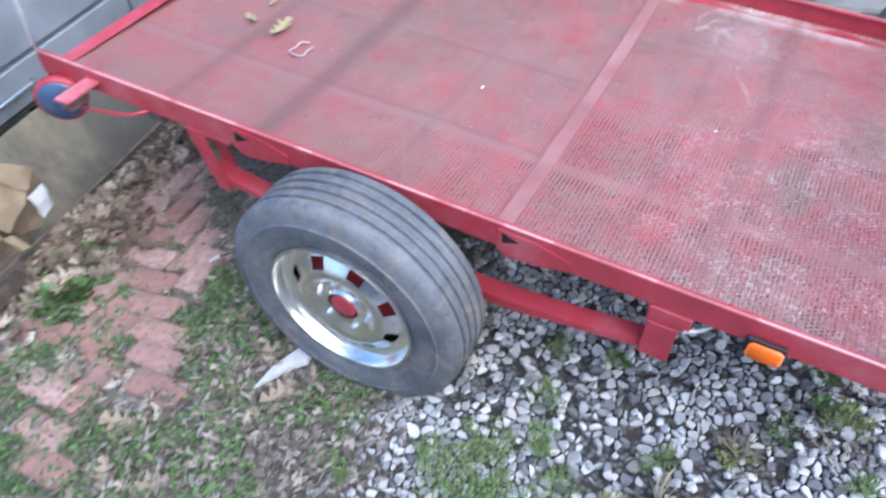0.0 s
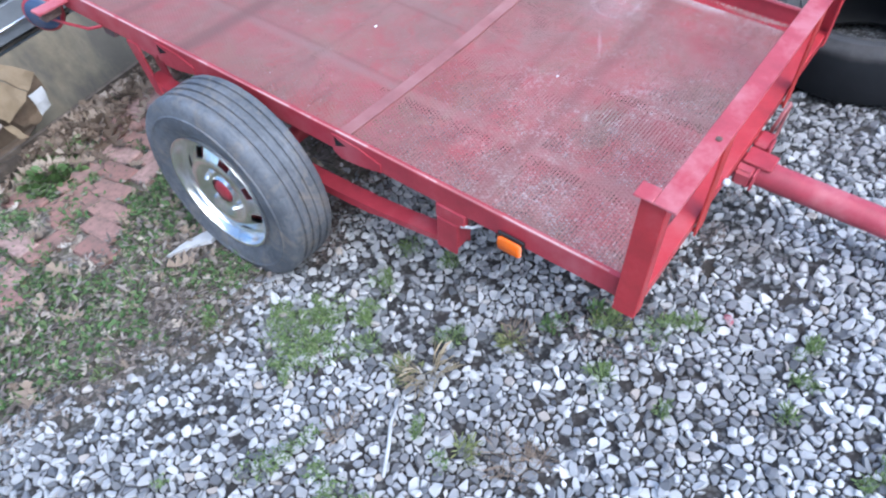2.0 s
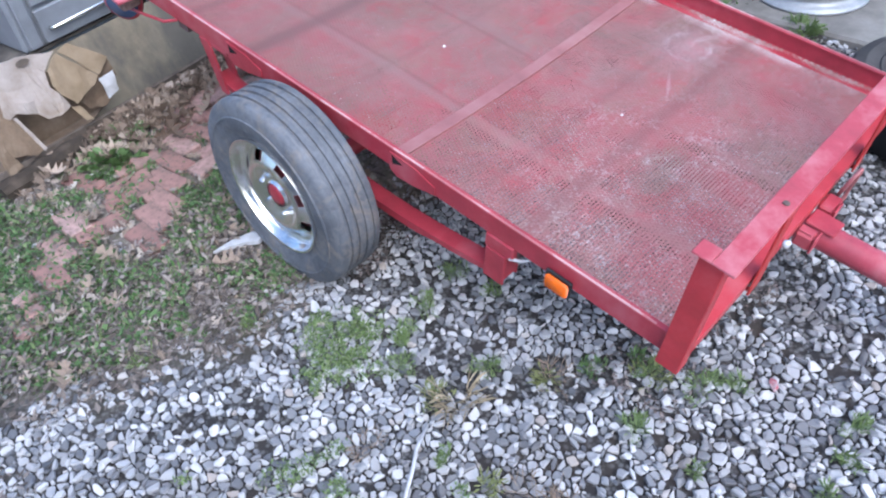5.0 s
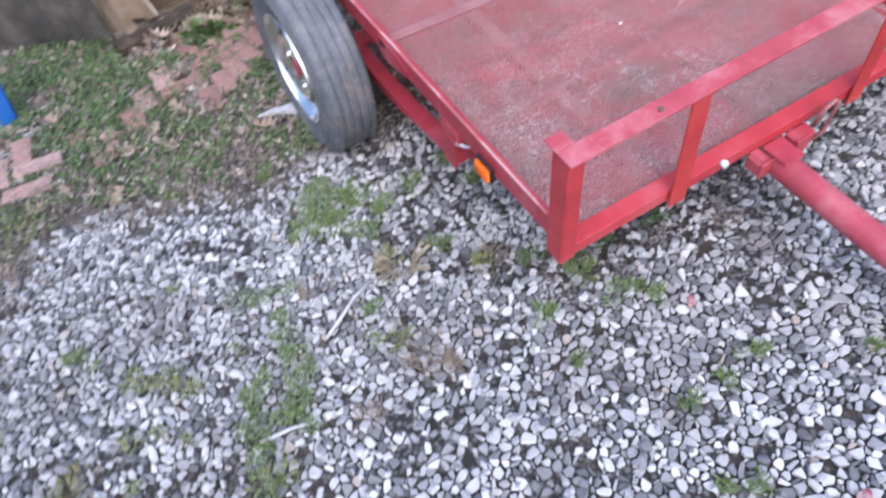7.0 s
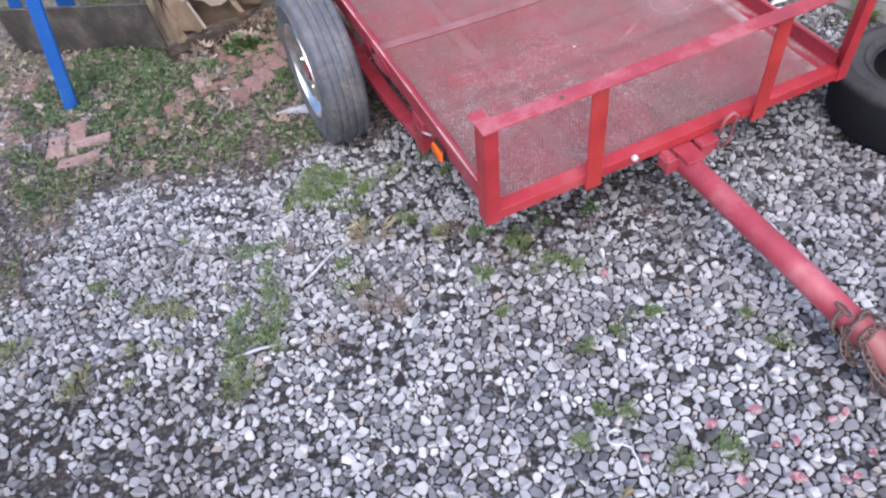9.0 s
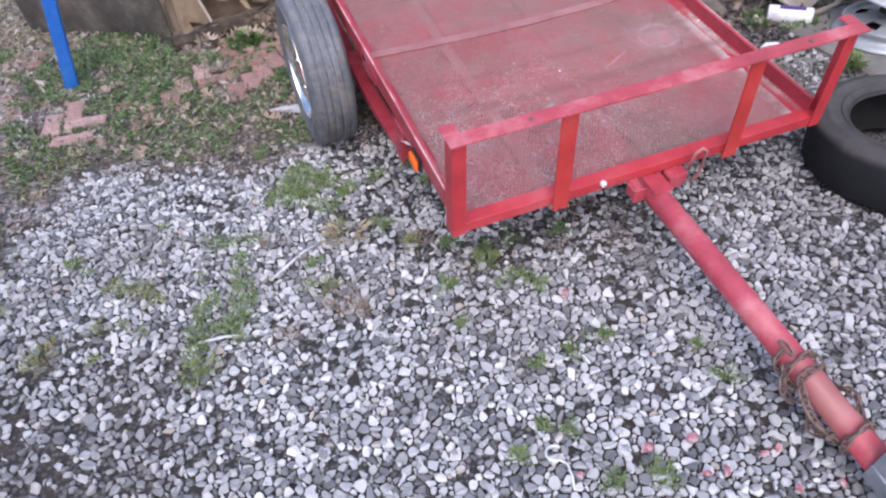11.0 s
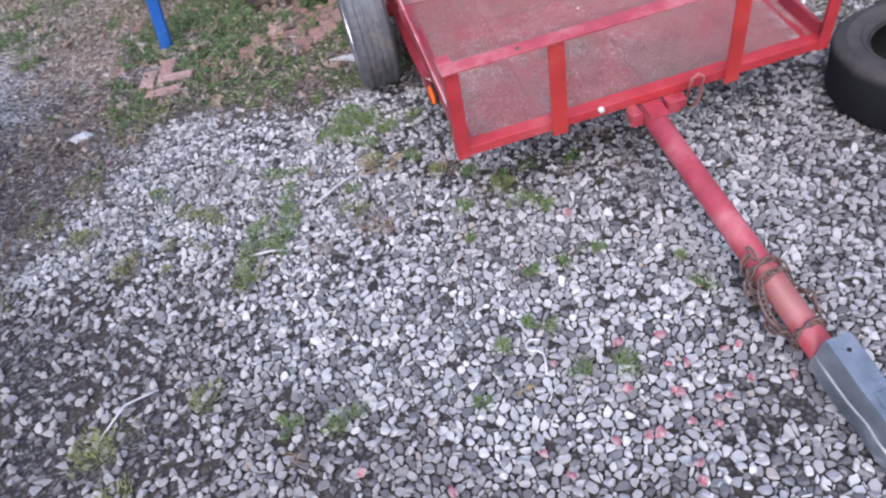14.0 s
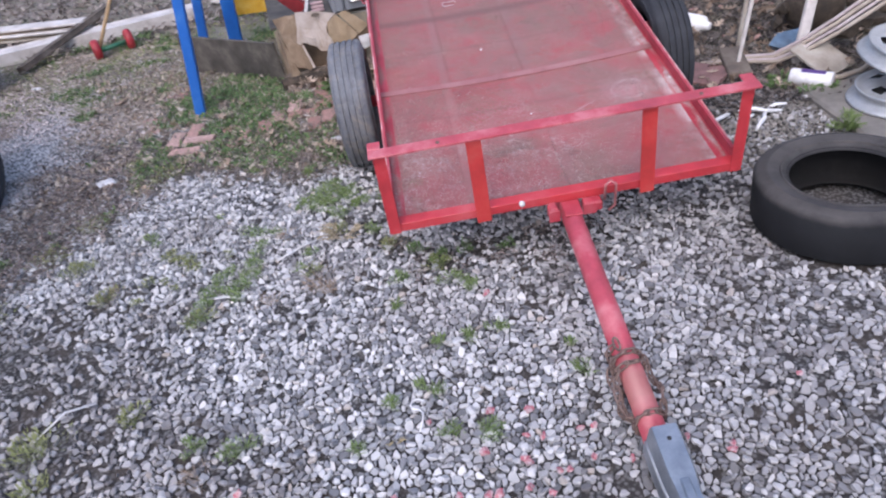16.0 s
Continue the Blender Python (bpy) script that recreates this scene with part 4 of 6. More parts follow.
# amber side marker
for x0, sg in ((0.0, -1), (W, 1)):
    xs = sorted((x0 + sg * 0.001, x0 + sg * 0.010))
    marker = part("side_marker", block((xs[0], 0.259, 0.014), (xs[1], 0.334, 0.060), None, 0.003), BLACK, trailer)
    xs = sorted((x0 + sg * 0.010, x0 + sg * 0.026))
    bm = block((xs[0], 0.260, 0.013), (xs[1], 0.328, 0.059), None, 0.008)
    part("lens", bm, AMBER, marker, "amber plastic lens", True)
v, f = tube([(0.03, 0.39, 0.012), (0.012, 0.42, -0.005), (-0.004, 0.445, -0.002)], 0.0045, 8)
obj("wire_sleeve", v, f, BONE, trailer, "grey wiring sleeve", True)

# rear lamps
for x0, sg in ((0.0, -1), (W, 1)):
    m = Matrix.Translation((x0 + sg * 0.035, 2.16, -0.005)) @ Euler((0, 0, math.atan2(-0.55, sg * 0.83))).to_matrix().to_4x4()
    v, f = revolve([(0.0, -0.06), (0.045, -0.055), (0.058, -0.02), (0.068, -0.012), (0.068, 0.006), (0.060, 0.010), (0.0, 0.012)], 28, "x")
    lamp = obj("rear_lamp", [m @ Vector(p) for p in v], f, RED, trailer, "round rear lamp with a red rim", True)
    v, f = revolve([(0.0585, 0.0105), (0.055, 0.016), (0.0, 0.020)], 28, "x")
    obj("lens", [m @ Vector(p) for p in v], f, LENS_DARK, lamp, "dark round lamp lens", True)
    xs = sorted((x0, x0 + sg * 0.11))
    part("lamp_bracket", block((xs[0], 2.02, 0.068), (xs[1], 2.065, 0.076), None, 0.001), RED_RAIL, trailer)
    part("lamp_housing", block((xs[0] + 0.02, 2.045, 0.020), (xs[1] - 0.02, 2.085, 0.0675), None, 0.008), RUST, trailer)
v, f = tube([(-0.005, 1.86, 0.04), (-0.02, 1.92, 0.015), (-0.03, 2.02, 0.0), (-0.05, 2.10, 0.002)], 0.005, 8)
obj("lamp_wire", v, f, RED, trailer, "red insulated wire", True)


def tyre_profile(radius, width, bead, grooves=4, deep=0.007):
    """Half ring of a tyre, from one bead over the tread to the other: (radius, along)."""
    w = width / 2
    prof = [(bead, -w * 0.72), (bead + 0.012, -w * 0.86), (bead + (radius - bead) * 0.35, -w * 0.99), (bead + (radius - bead) * 0.56, -w), (bead + (radius - bead) * 0.58, -w - 0.0022), (bead + (radius - bead) * 0.62, -w - 0.0022), (radius - 0.045, -w * 0.985), (radius - 0.022, -w * 0.93), (radius - 0.010, -w * 0.86), (radius - 0.004, -w * 0.78)]
    for g in range(grooves):
        c = -w * 0.50 + g * w * 1.0 / (grooves - 1)
        prof += [(radius - 0.001, c - 0.0055), (radius - 0.001 - deep, c - 0.0045), (radius - 0.001 - deep, c + 0.0045), (radius - 0.001, c + 0.0055)]
    return prof + [(r, -h) for r, h in prof[:10][::-1]]


def trailer_wheel(side, rubber):
    """A slotted steel wheel; side is the way the outer face looks along x."""
    v, f = revolve([(0.0, -0.03), (0.140, -0.03), (0.142, 0.020), (0.10, 0.036), (0.045, 0.04), (0.0, 0.04)], 32, "x")
    wheel = obj("wheel", [(x * side, y, z) for x, y, z in v], f, RED, trailer, "red brake drum inside the wheel", True)
    v, f = revolve(tyre_profile(0.309, 0.170, 0.184), 96, "x")
    ring = len(v) // 96
    v = [(x + 0.010 * side + (0.0007 * (-1) ** (i // ring) if abs(x) < 0.06 and math.hypot(y, z) > 0.302 else 0), y, z) for i, (x, y, z) in enumerate(v)]
    crisp(obj("tyre", v, f, rubber, wheel, "worn rubber tyre with fine grooves", True))
    k = 64
    disc = [(0.192, 0.082), (0.190, 0.091), (0.184, 0.089), (0.180, 0.076), (0.174, 0.070), (0.170, 0.064), (0.168, 0.050), (0.160, 0.046), (0.156, 0.050), (0.153, 0.056), (0.147, 0.0605), (0.119, 0.0765), (0.114, 0.079), (0.106, 0.081), (0.086, 0.078), (0.072, 0.066), (0.046, 0.064), (0.040, 0.071)]
    v, f = revolve(disc, k, "x", lambda i, j: i == 10 and j % 8 in (2, 3, 4))
    rim = crisp(obj("rim", [(x * side, y, z) for x, y, z in v], f, CHROME, wheel, "chromed slotted steel rim with rust specks", True), 50)
    v, f = revolve([(0.034, 0.056), (0.034, 0.069), (0.030, 0.073), (0.020, 0.075), (0.0, 0.075)], 28, "x")
    obj("hub_cap", [(x * side, y, z) for x, y, z in v], f, RED, rim, "dark red painted hub cap", True)
    v, f = revolve([(0.0, 0.064), (0.0075, 0.064), (0.0075, 0.074), (0.005, 0.077), (0.0, 0.078)], 6, "x")
    for j in range(6):
        a = 2 * math.pi * j / 6 + 0.2
        nut = obj("lug_nut", [(x * side, y, z) for x, y, z in v], f, CHROME, rim)
        nut.location = (0, 0.066 * math.cos(a), 0.066 * math.sin(a))
    return wheel


trailer_wheel(-1, RUBBER).matrix_local = pose(-0.116, 1.162, -0.148)
trailer_wheel(1, RUBBER_FAR).matrix_local = pose(W + 0.116, 1.162, -0.148)

# ---- safety chain wound round the drawbar ----
chain = thing("safety_chain", "rusty steel chain wound round the red drawbar", "chain", pose(0, 0, 0.26, TILT) @ pose(0, -0.018, 0))
lv, lf = tube([(0.008 * math.cos(a) * (1.0) , 0.017 * math.sin(a) + 0.007 * math.copysign(1, math.sin(a)), 0) for a in [2 * math.pi * k / 12 + 0.26 for k in range(12)]], 0.0035, 6, True)
link_mesh = obj("link", lv, lf, RUST, chain, "", True)
path_pts = []
for k in range(400):
    u = k / 399
    if u < 0.42:
        g = u / 0.42
        a, y, r = g * 2 * math.pi * 2.1 + 2.0, -0.70 - 0.085 * g, 0.0435
    elif u < 0.66:
        g = (u - 0.42) / 0.24
        a, y, r = 2.0 + 4.2 * math.pi + g * 0.9, -0.785 - 0.145 * g, 0.045 + 0.016 * math.sin(math.pi * g)
    else:
        g = (u - 0.66) / 0.34
        a, y, r = 2.9 + 4.2 * math.pi + g * 2 * math.pi * 1.25, -0.93 - 0.04 * g, 0.0435
    path_pts.append(Vector((TX + r * math.cos(a), y, -0.013 + r * math.sin(a))))
loose = []
for k in range(80):
    g = k / 79
    loose.append(Vector((TX + 0.050 + 0.014 * math.sin(3 * g), -0.73 - 0.20 * g, -0.018 + 0.02 * math.cos(9 * g))))


def lay_links(pts, pitch=0.029):
    run, n, last = 0.0, 0, None
    for a, b in zip(pts, pts[1:]):
        run += (b - a).length
        if run >= pitch:
            run = 0.0
            d = (b - a).normalized()
            q = Vector((0, 1, 0)).rotation_difference(d).to_matrix().to_4x4()
            ob = new("link", link_mesh.data)
            ob.parent = chain
            ob.matrix_local = Matrix.Translation(b) @ q @ pose(0, 0, 0, 0, 90 * (n % 2) + 35, 0)
            n += 1


lay_links(path_pts)
lay_links(loose)
slack = []
for k in range(110):
    g = k / 109
    slack.append(Vector((TX - 0.044 - 0.005 * math.sin(math.pi * g) - 0.010 * math.sin(11 * g), -0.74 - 0.20 * g, -0.028 - 0.022 * math.sin(math.pi * g) + 0.012 * math.cos(13 * g))))
lay_links(slack)
lay_links([p + Vector((0.016, 0.02, 0.018)) for p in slack[:60]])
link_mesh.location = path_pts[0]

# ---- spare tyre on the gravel ----
spare = thing("loose_tyre", "black tyre without rim lying flat on gravel", "tyre", pose(1.68, -0.09, 0.008))
v, f = revolve(tyre_profile(0.335, 0.205, 0.205, 0), 80, "z")
shell = obj("tread_shell", [(x, y, z + 0.103) for x, y, z in v], f, RUBBER_DUSTY_TOPLIT, spare, "", True)
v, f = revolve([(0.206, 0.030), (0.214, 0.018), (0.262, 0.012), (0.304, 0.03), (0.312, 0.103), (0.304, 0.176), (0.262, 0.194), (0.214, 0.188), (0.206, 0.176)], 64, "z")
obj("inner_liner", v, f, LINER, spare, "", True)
for r in (0.236, 0.288):
    v, f = revolve([(r - 0.005, 0.1985), (r - 0.002, 0.2062), (r + 0.002, 0.2062), (r + 0.005, 0.1985)], 72, "z")
    obj("sidewall_ring", v, f, RUBBER_DUSTY_TOPLIT, spare, "", True)

# ---- concrete slab, stacked rims ----
slab = part("concrete_slab", block((2.07, -2.5, -0.05), (4.2, 0.98, 0.035), pose(0, 0, 0, 0, 0, 1.0), 0.012), CONCRETE, None, "old grey-tan concrete slab beside the gravel")
tagged(slab, "", "pavement", "", "structure")


def wheel_rim(z, x, y, rx, ry, rz):
    e = thing("wheel_rim", "dull aluminium wheel rim stacked flat on concrete", "wheel rim", pose(x, y, z, rx, ry, rz), "stacked rims")
    prof = [(0.232, 0.0), (0.240, 0.004), (0.236, 0.014), (0.214, 0.022), (0.196, 0.030), (0.192, 0.048), (0.204, 0.060), (0.210, 0.070), (0.204, 0.076), (0.192, 0.070), (0.176, 0.062), (0.158, 0.070), (0.112, 0.082), (0.062, 0.086), (0.034, 0.078), (0.0, 0.078)]
    v, f = revolve(prof, 60, "z", lambda i, j: i == 11 and j % 12 in (2, 3, 4, 5))
    obj("barrel", v, f, ALU, e, "", True)
    # black disc added to stand in for the shade inside the rim
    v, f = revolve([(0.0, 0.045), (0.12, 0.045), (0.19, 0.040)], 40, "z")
    obj("back_plate", v, f, BLACK, e, "black disc standing in for the shade inside the rim", True)
    return e


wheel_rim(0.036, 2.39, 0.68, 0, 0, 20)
blocker = part("wood_block", block((2.37, 0.65, 0.115), (2.48, 0.75, 0.200), None, 0.004), DARKWOOD)
tagged(blocker, "dark wood block between two wheel rims", "block")
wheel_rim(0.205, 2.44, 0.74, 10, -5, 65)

# ---- brick paving sunk into the dirt ----
paving = tagged(part("brick_paving", block((-0.9, 1.62, -0.05), (-0.86, 1.66, -0.03), None, 0), GROUND, None, "sunken terracotta brick path overgrown with weeds"), "", "paving", "", "structure")
bm = block((-0.0930, -0.0425, -0.03), (0.0930, 0.0425, 0.03), None, 0.005)
brick0 = part("brick", bm, BRICK, paving)


def lay_brick(x, y, turn, dz=0.0):
    ob = new("brick", brick0.data)
    ob.parent = paving
    ob.matrix_world = pose(x, y, -0.013 + ground_z(x, y) + dz + rng.uniform(-0.003, 0.004), rng.normal(0, 1.1), rng.normal(0, 1.1), turn + rng.normal(0, 1.2))


PATH_BRICKS = [(-0.045, 2.115, 93), (-0.125, 2.035, 96), (-0.205, 1.945, 97), (-0.28, 1.85, 95), (-0.352, 1.785, 89), (-0.43, 1.70, 90), (0.035, 2.20, 94), (0.115, 2.28, 95), (0.195, 2.36, 98), (0.265, 2.43, 98), (0.21, 2.19, 2), (0.30, 2.30, 3), (0.38, 2.40, 4), (0.13, 2.085, 3), (0.05, 1.975, 6), (-0.03, 1.90, 5), (-0.50, 1.885, -6), (-0.31, 2.05, -10), (-0.345, 1.975, -10), (-0.415, 2.20, 100), (-0.22, 2.14, -8), (-0.66, 1.90, 90), (-0.73, 1.80, 88), (0.34, 2.19, 3), (-0.56, 2.00, 85)]
for x, y, t in PATH_BRICKS:
    lay_brick(x, y, t, -0.001)
PATCH_BRICKS = [(-1.173, 1.623, -9), (-1.115, 1.752, -8), (-1.258, 1.800, 81), (-1.160, 1.885, 82)]
for x, y, t in PATCH_BRICKS:
    lay_brick(x, y, t, 0.009)
FAR_BRICKS = [(-1.455, 2.575, 84), (-1.355, 2.625, 82), (-1.50, 2.73, -8), (-1.50, 2.20, -8), (-1.43, 2.10, 80)]
for x, y, t in FAR_BRICKS:
    lay_brick(x, y, t, -0.004)
chunk = part("brick_chunk", block((-0.032, -0.036, -0.03), (0.036, 0.030, 0.03), None, 0.010), BRICK, paving, "broken corner of a brick")
chunk.matrix_world = pose(-0.841, 1.756, -0.006, 2, 1, 20)
for x, y, t in ((-0.846, 1.672, 75), (-0.952, 1.838, 40), (-0.90, 1.61, 10)):
    ob = new("brick_chunk", chunk.data)
    ob.parent = paving
    ob.matrix_world = pose(x, y, -0.008, rng.normal(0, 3), rng.normal(0, 3), t)
brick0.matrix_world = pose(0.42, 2.28, -0.02, 0, 1, 6)

# ---- platform, cabinet, box behind the trailer ----
plat = thing("plywood_platform", "stained plywood-faced platform behind the trailer", "platform")
face = pose(-0.65, 2.52, 0.0, 0, 0, 8)
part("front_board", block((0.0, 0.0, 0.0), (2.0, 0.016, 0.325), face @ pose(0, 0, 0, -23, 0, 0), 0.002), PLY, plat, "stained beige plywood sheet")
part("side_board", block((0.0, 0.0, -0.01), (0.018, 0.95, 0.275), pose(-0.655, 2.50, 0.0, 0, -6, 52), 0.003), PLYDARK, plat, "dark wet weathered board")
part("top_board", block((-0.02, 0.15, 0.297), (2.0, 0.95, 0.315), face, 0.003), PLYDARK, plat)
for k in range(3):
    part("leg", block((0.1 + 0.85 * k, 0.2, 0.0), (0.18 + 0.85 * k, 0.28, 0.2965), face, 0.003), DARKWOOD, plat)
cab = thing("steel_cabinet", "grey enamelled steel cabinet with a long chrome handle", "cabinet")
cf = pose(-0.26, 2.70, 0.316, 0, 0, 8)
part("body", block((0.0, 0.02, 0.0), (1.7, 0.62, 0.62), cf, 0.012), SILVER, cab)
for x0, x1, z0, z1 in ((0.02, 0.075, 0.012, 0.60), (0.09, 1.06, 0.012, 0.15), (0.09, 1.06, 0.165, 0.60), (1.075, 1.67, 0.012, 0.60)):
    door = part("door", block((x0, -0.004, z0), (x1, 0.019, z1), cf, 0.006), SILVER, cab)
    if z1 < 0.2:
        v, f = tube([cf @ Vector(p) for p in ((0.12, -0.010, 0.07), (0.13, -0.026, 0.072), (0.48, -0.028, 0.080), (0.50, -0.010, 0.080))], 0.008, 10)
        obj("handle", v, f, CHROME, door, "long chrome handle", True)

pts = [Vector((-0.66, 2.36, 0.032)).lerp(Vector((-0.29, 2.43, 0.03)), k / 8) + Vector((0, 0.012 * noise.noise((k * 0.7, 1, 0)), 0.010 * noise.noise((k * 0.9, 2, 4)))) for k in range(9)]
v, f = tube(pts, [0.038 * (1 + 0.25 * noise.noise((k * 1.3, 3, 8))) for k in range(9)], 9)
tagged(obj("edging_log", v, f, DARKWOOD), "rotten dark log lying in front of a box", "log")
tagged(part("thin_board", plank_between((-0.64, 2.415, 0.058), (-0.25, 2.478, 0.052), 0.028, 0.014, (0, 0, 1)), DARKBOARD), "thin dark board resting along a rotten log", "board")
tagged(part("edging_board", plank_between((-0.30, 2.505, 0.022), (1.25, 2.735, 0.022), 0.036, 0.022, (0, 0, 1)), DARKBOARD), "thin grey board edging along the platform", "board")


def cardboard_box():
    e = thing("cardboard_box", "torn open cardboard box slumped beside the platform", "box", pose(-0.34, 2.50, 0.035, 0, 0, 7))

    def sheet(name, pts, mat, label=""):
        bm = bmesh.new()
        a = [Vector(p) for p in pts]
        n = (a[1] - a[0]).cross(a[2] - a[0]).normalized()
        bm.faces.new([bm.verts.new(p) for p in a])
        bmesh.ops.triangulate(bm, faces=bm.faces)
        bmesh.ops.subdivide_edges(bm, edges=bm.edges, cuts=3, use_grid_fill=True)
        for q in bm.verts:
            k = q.co * 14 + Vector((len(name), len(name) * 3, 0))
            q.co += n * (0.010 * noise.noise(k) + 0.004 * noise.noise(k * 3.1)) + Vector((0.004 * noise.noise(k * 2.2), 0, 0.005 * noise.noise(k * 2.7)))
        bmesh.ops.solidify(bm, geom=bm.faces, thickness=0.004)
        return part(name, bm, mat, e, label)

    sheet("left_flap", [(-0.29, -0.01, 0.395), (-0.20, -0.02, 0.40), (-0.138, -0.028, 0.398), (-0.150, -0.032, 0.31), (-0.172, -0.040, 0.222), (-0.230, -0.034, 0.253), (-0.262, -0.026, 0.30), (-0.283, -0.018, 0.352)], CARD)
    sheet("pale_flap", [(-0.142, -0.040, 0.412), (-0.034, -0.038, 0.400), (0.107, -0.040, 0.358), (0.038, -0.046, 0.311), (0.024, -0.054, 0.254), (0.046, -0.060, 0.217), (0.058, -0.070, 0.155), (0.006, -0.074, 0.141), (-0.040, -0.072, 0.152), (-0.060, -0.066, 0.183), (-0.132, -0.060, 0.222), (-0.162, -0.058, 0.214), (-0.176, -0.056, 0.228), (-0.156, -0.048, 0.308)], CARDPALE, "pale torn cardboard flap")
    sheet("fold_flap", [(0.042, -0.062, 0.316), (0.106, -0.052, 0.353), (0.215, -0.060, 0.207), (0.190, -0.066, 0.184), (0.101, -0.078, 0.157), (0.082, -0.080, 0.156), (0.046, -0.074, 0.21), (0.030, -0.068, 0.263)], CARDTAN, "tan folded cardboard flap")
    sheet("right_flap", [(0.118, -0.040, 0.352), (0.170, -0.030, 0.362), (0.295, -0.034, 0.242), (0.226, -0.048, 0.200)], CARDTAN)
    sheet("side_panel", [(0.236, -0.030, 0.198), (0.298, -0.020, 0.232), (0.308, -0.020, 0.150), (0.218, -0.030, 0.060), (0.146, -0.030, 0.080), (0.114, -0.034, 0.135), (0.200, -0.034, 0.165)], CARD)
    sheet("front_panel", [(-0.262, -0.040, 0.305), (-0.174, -0.052, 0.226), (-0.146, -0.056, 0.206), (-0.112, -0.076, 0.056), (-0.143, -0.074, 0.042), (-0.185, -0.070, 0.070), (-0.222, -0.066, 0.086), (-0.233, -0.056, 0.150)], CARD)
    sheet("torn_strip", [(-0.150, -0.062, 0.212), (-0.137, -0.064, 0.210), (-0.100, -0.084, 0.058), (-0.113, -0.084, 0.054)], CARDPALE)
    sheet("corner_strip", [(-0.262, -0.044, 0.250), (-0.230, -0.058, 0.147), (-0.205, -0.066, 0.030), (-0.262, -0.052, 0.004)], CARD)
    sheet("bent_scrap", [(0.060, -0.066, 0.150), (0.092, -0.070, 0.135), (0.120, -0.076, 0.060), (0.088, -0.080, 0.075)], CARDTAN)
    sheet("back_panel", [(-0.28, 0.08, 0.0), (0.26, 0.08, 0.0), (0.25, 0.07, 0.20), (-0.05, 0.06, 0.30), (-0.26, 0.05, 0.31)], CARD)
    sheet("left_panel", [(-0.25, -0.05, 0.0), (-0.29, 0.08, 0.0), (-0.28, 0.05, 0.32), (-0.268, -0.02, 0.30)], CARD)
    sheet("bottom_panel", [(-0.24, -0.05, 0.004), (0.05, -0.02, 0.004), (0.24, 0.08, 0.004), (-0.28, 0.08, 0.004)], CARD)
    sheet("paper_label", [(0.218, -0.052, 0.186), (0.284, -0.042, 0.188), (0.279, -0.046, 0.106), (0.222, -0.058, 0.094)], WHITE, "white paper label")
    # dark brown disc stands in for the shaded hand hole
    v, f = revolve([(0.0, 0.0), (0.022, 0.0), (0.022, 0.002), (0.0, 0.0025)], 14, "z")
    hole = obj("hand_hole", [(x * 1.2, y * 0.6, z) for x, y, z in v], f, DARKBOARD, e)
    hole.matrix_local = pose(-0.022, -0.052, 0.376, 80, 0, 0)


cardboard_box()

# ---- blue play frame ----
play = thing("play_frame", "blue plastic play frame with a yellow panel on dirt", "play frame")


for a, b, w in (((-1.175, 2.17, 0.0), (-0.995, 2.17, 1.30), 0.062), ((-1.42, 3.80, 0.0), (-1.20, 3.55, 1.30), 0.07), ((-1.12, 3.55, 0.0), (-0.96, 3.2, 1.30), 0.10)):
    part("leg", plank_between(a, b, w, 0.05), BLUE, play, "blue plastic leg")
# yellow panel
part("panel", plank_between((-1.06, 3.62, 0.29), (-0.40, 3.62, 0.26), 0.17, 0.05, (0, 0, 1)), YELLOW, play, "yellow plastic panel")
part("crossbeam", block((-1.02, 2.1, 1.28), (-0.94, 3.6, 1.36), None, 0.01), BLUE, play)

# ---- plants ----


def leaf_shape(length, width, bend, tip=0.35):
    """A pointed leaf along +x, folded and bent down: seven points, four faces."""
    return [(0, 0, 0), (length * 0.4, width / 2, bend * 0.55), (length * 0.42, 0, bend * 0.5 - width * 0.12), (length * 0.4, -width / 2, bend * 0.55), (length * 0.8, width * tip, bend * 0.7), (length * 0.8, -width * tip, bend * 0.7), (length, 0, bend * 0.5)], [(0, 1, 2), (0, 2, 3), (1, 4, 6, 2), (2, 6, 5, 3)]


def clump(name, x, y, radius, leaves, mat, label, category, long=0.035, wide=0.009, lift=0.6, group="", stalk=0.6):
    vs, fs = [Vector((0, 0, 0.004))], []
    lobes = [(rng.uniform(0, 6.283), radius * rng.uniform(0.25, 0.75), rng.uniform(0.35, 0.75)) for _ in range(4)]
    for _ in range(leaves):
        la, lr, wide_of = lobes[min(3, int(5 * rng.random() ** 1.5))]
        a, r = rng.uniform(0, 2 * math.pi), radius * math.sqrt(rng.random()) * stalk * wide_of
        sx, sy = lr * math.cos(la) + r * math.cos(a), lr * math.sin(la) + r * math.sin(a)
        a, r = math.atan2(sy, sx), min(math.hypot(sx, sy), radius)
        ln = long * rng.uniform(0.6, 1.3)
        pts, tri = leaf_shape(ln, wide * rng.uniform(0.7, 1.3), ln * rng.uniform(0.1, 0.5))
        m = Matrix.Translation((r * math.cos(a), r * math.sin(a), rng.uniform(0.010, 0.020 + 0.024 * (1 - r / radius)))) @ Euler((rng.normal(0, 0.35), -rng.uniform(0.1, lift * 1.6), a + rng.normal(0, 0.7))).to_matrix().to_4x4()
        b = len(vs)
        vs += [m @ Vector(p) for p in pts] + [m @ Vector((0.0, 0.0011, 0))]
        fs += [tuple(b + i for i in q) for q in tri] + [(0, b, b + len(pts))]
    ob = obj(name, vs, fs, mat)
    ob.location = (x, y, 0.0)
    return tagged(ob, label, category, group)


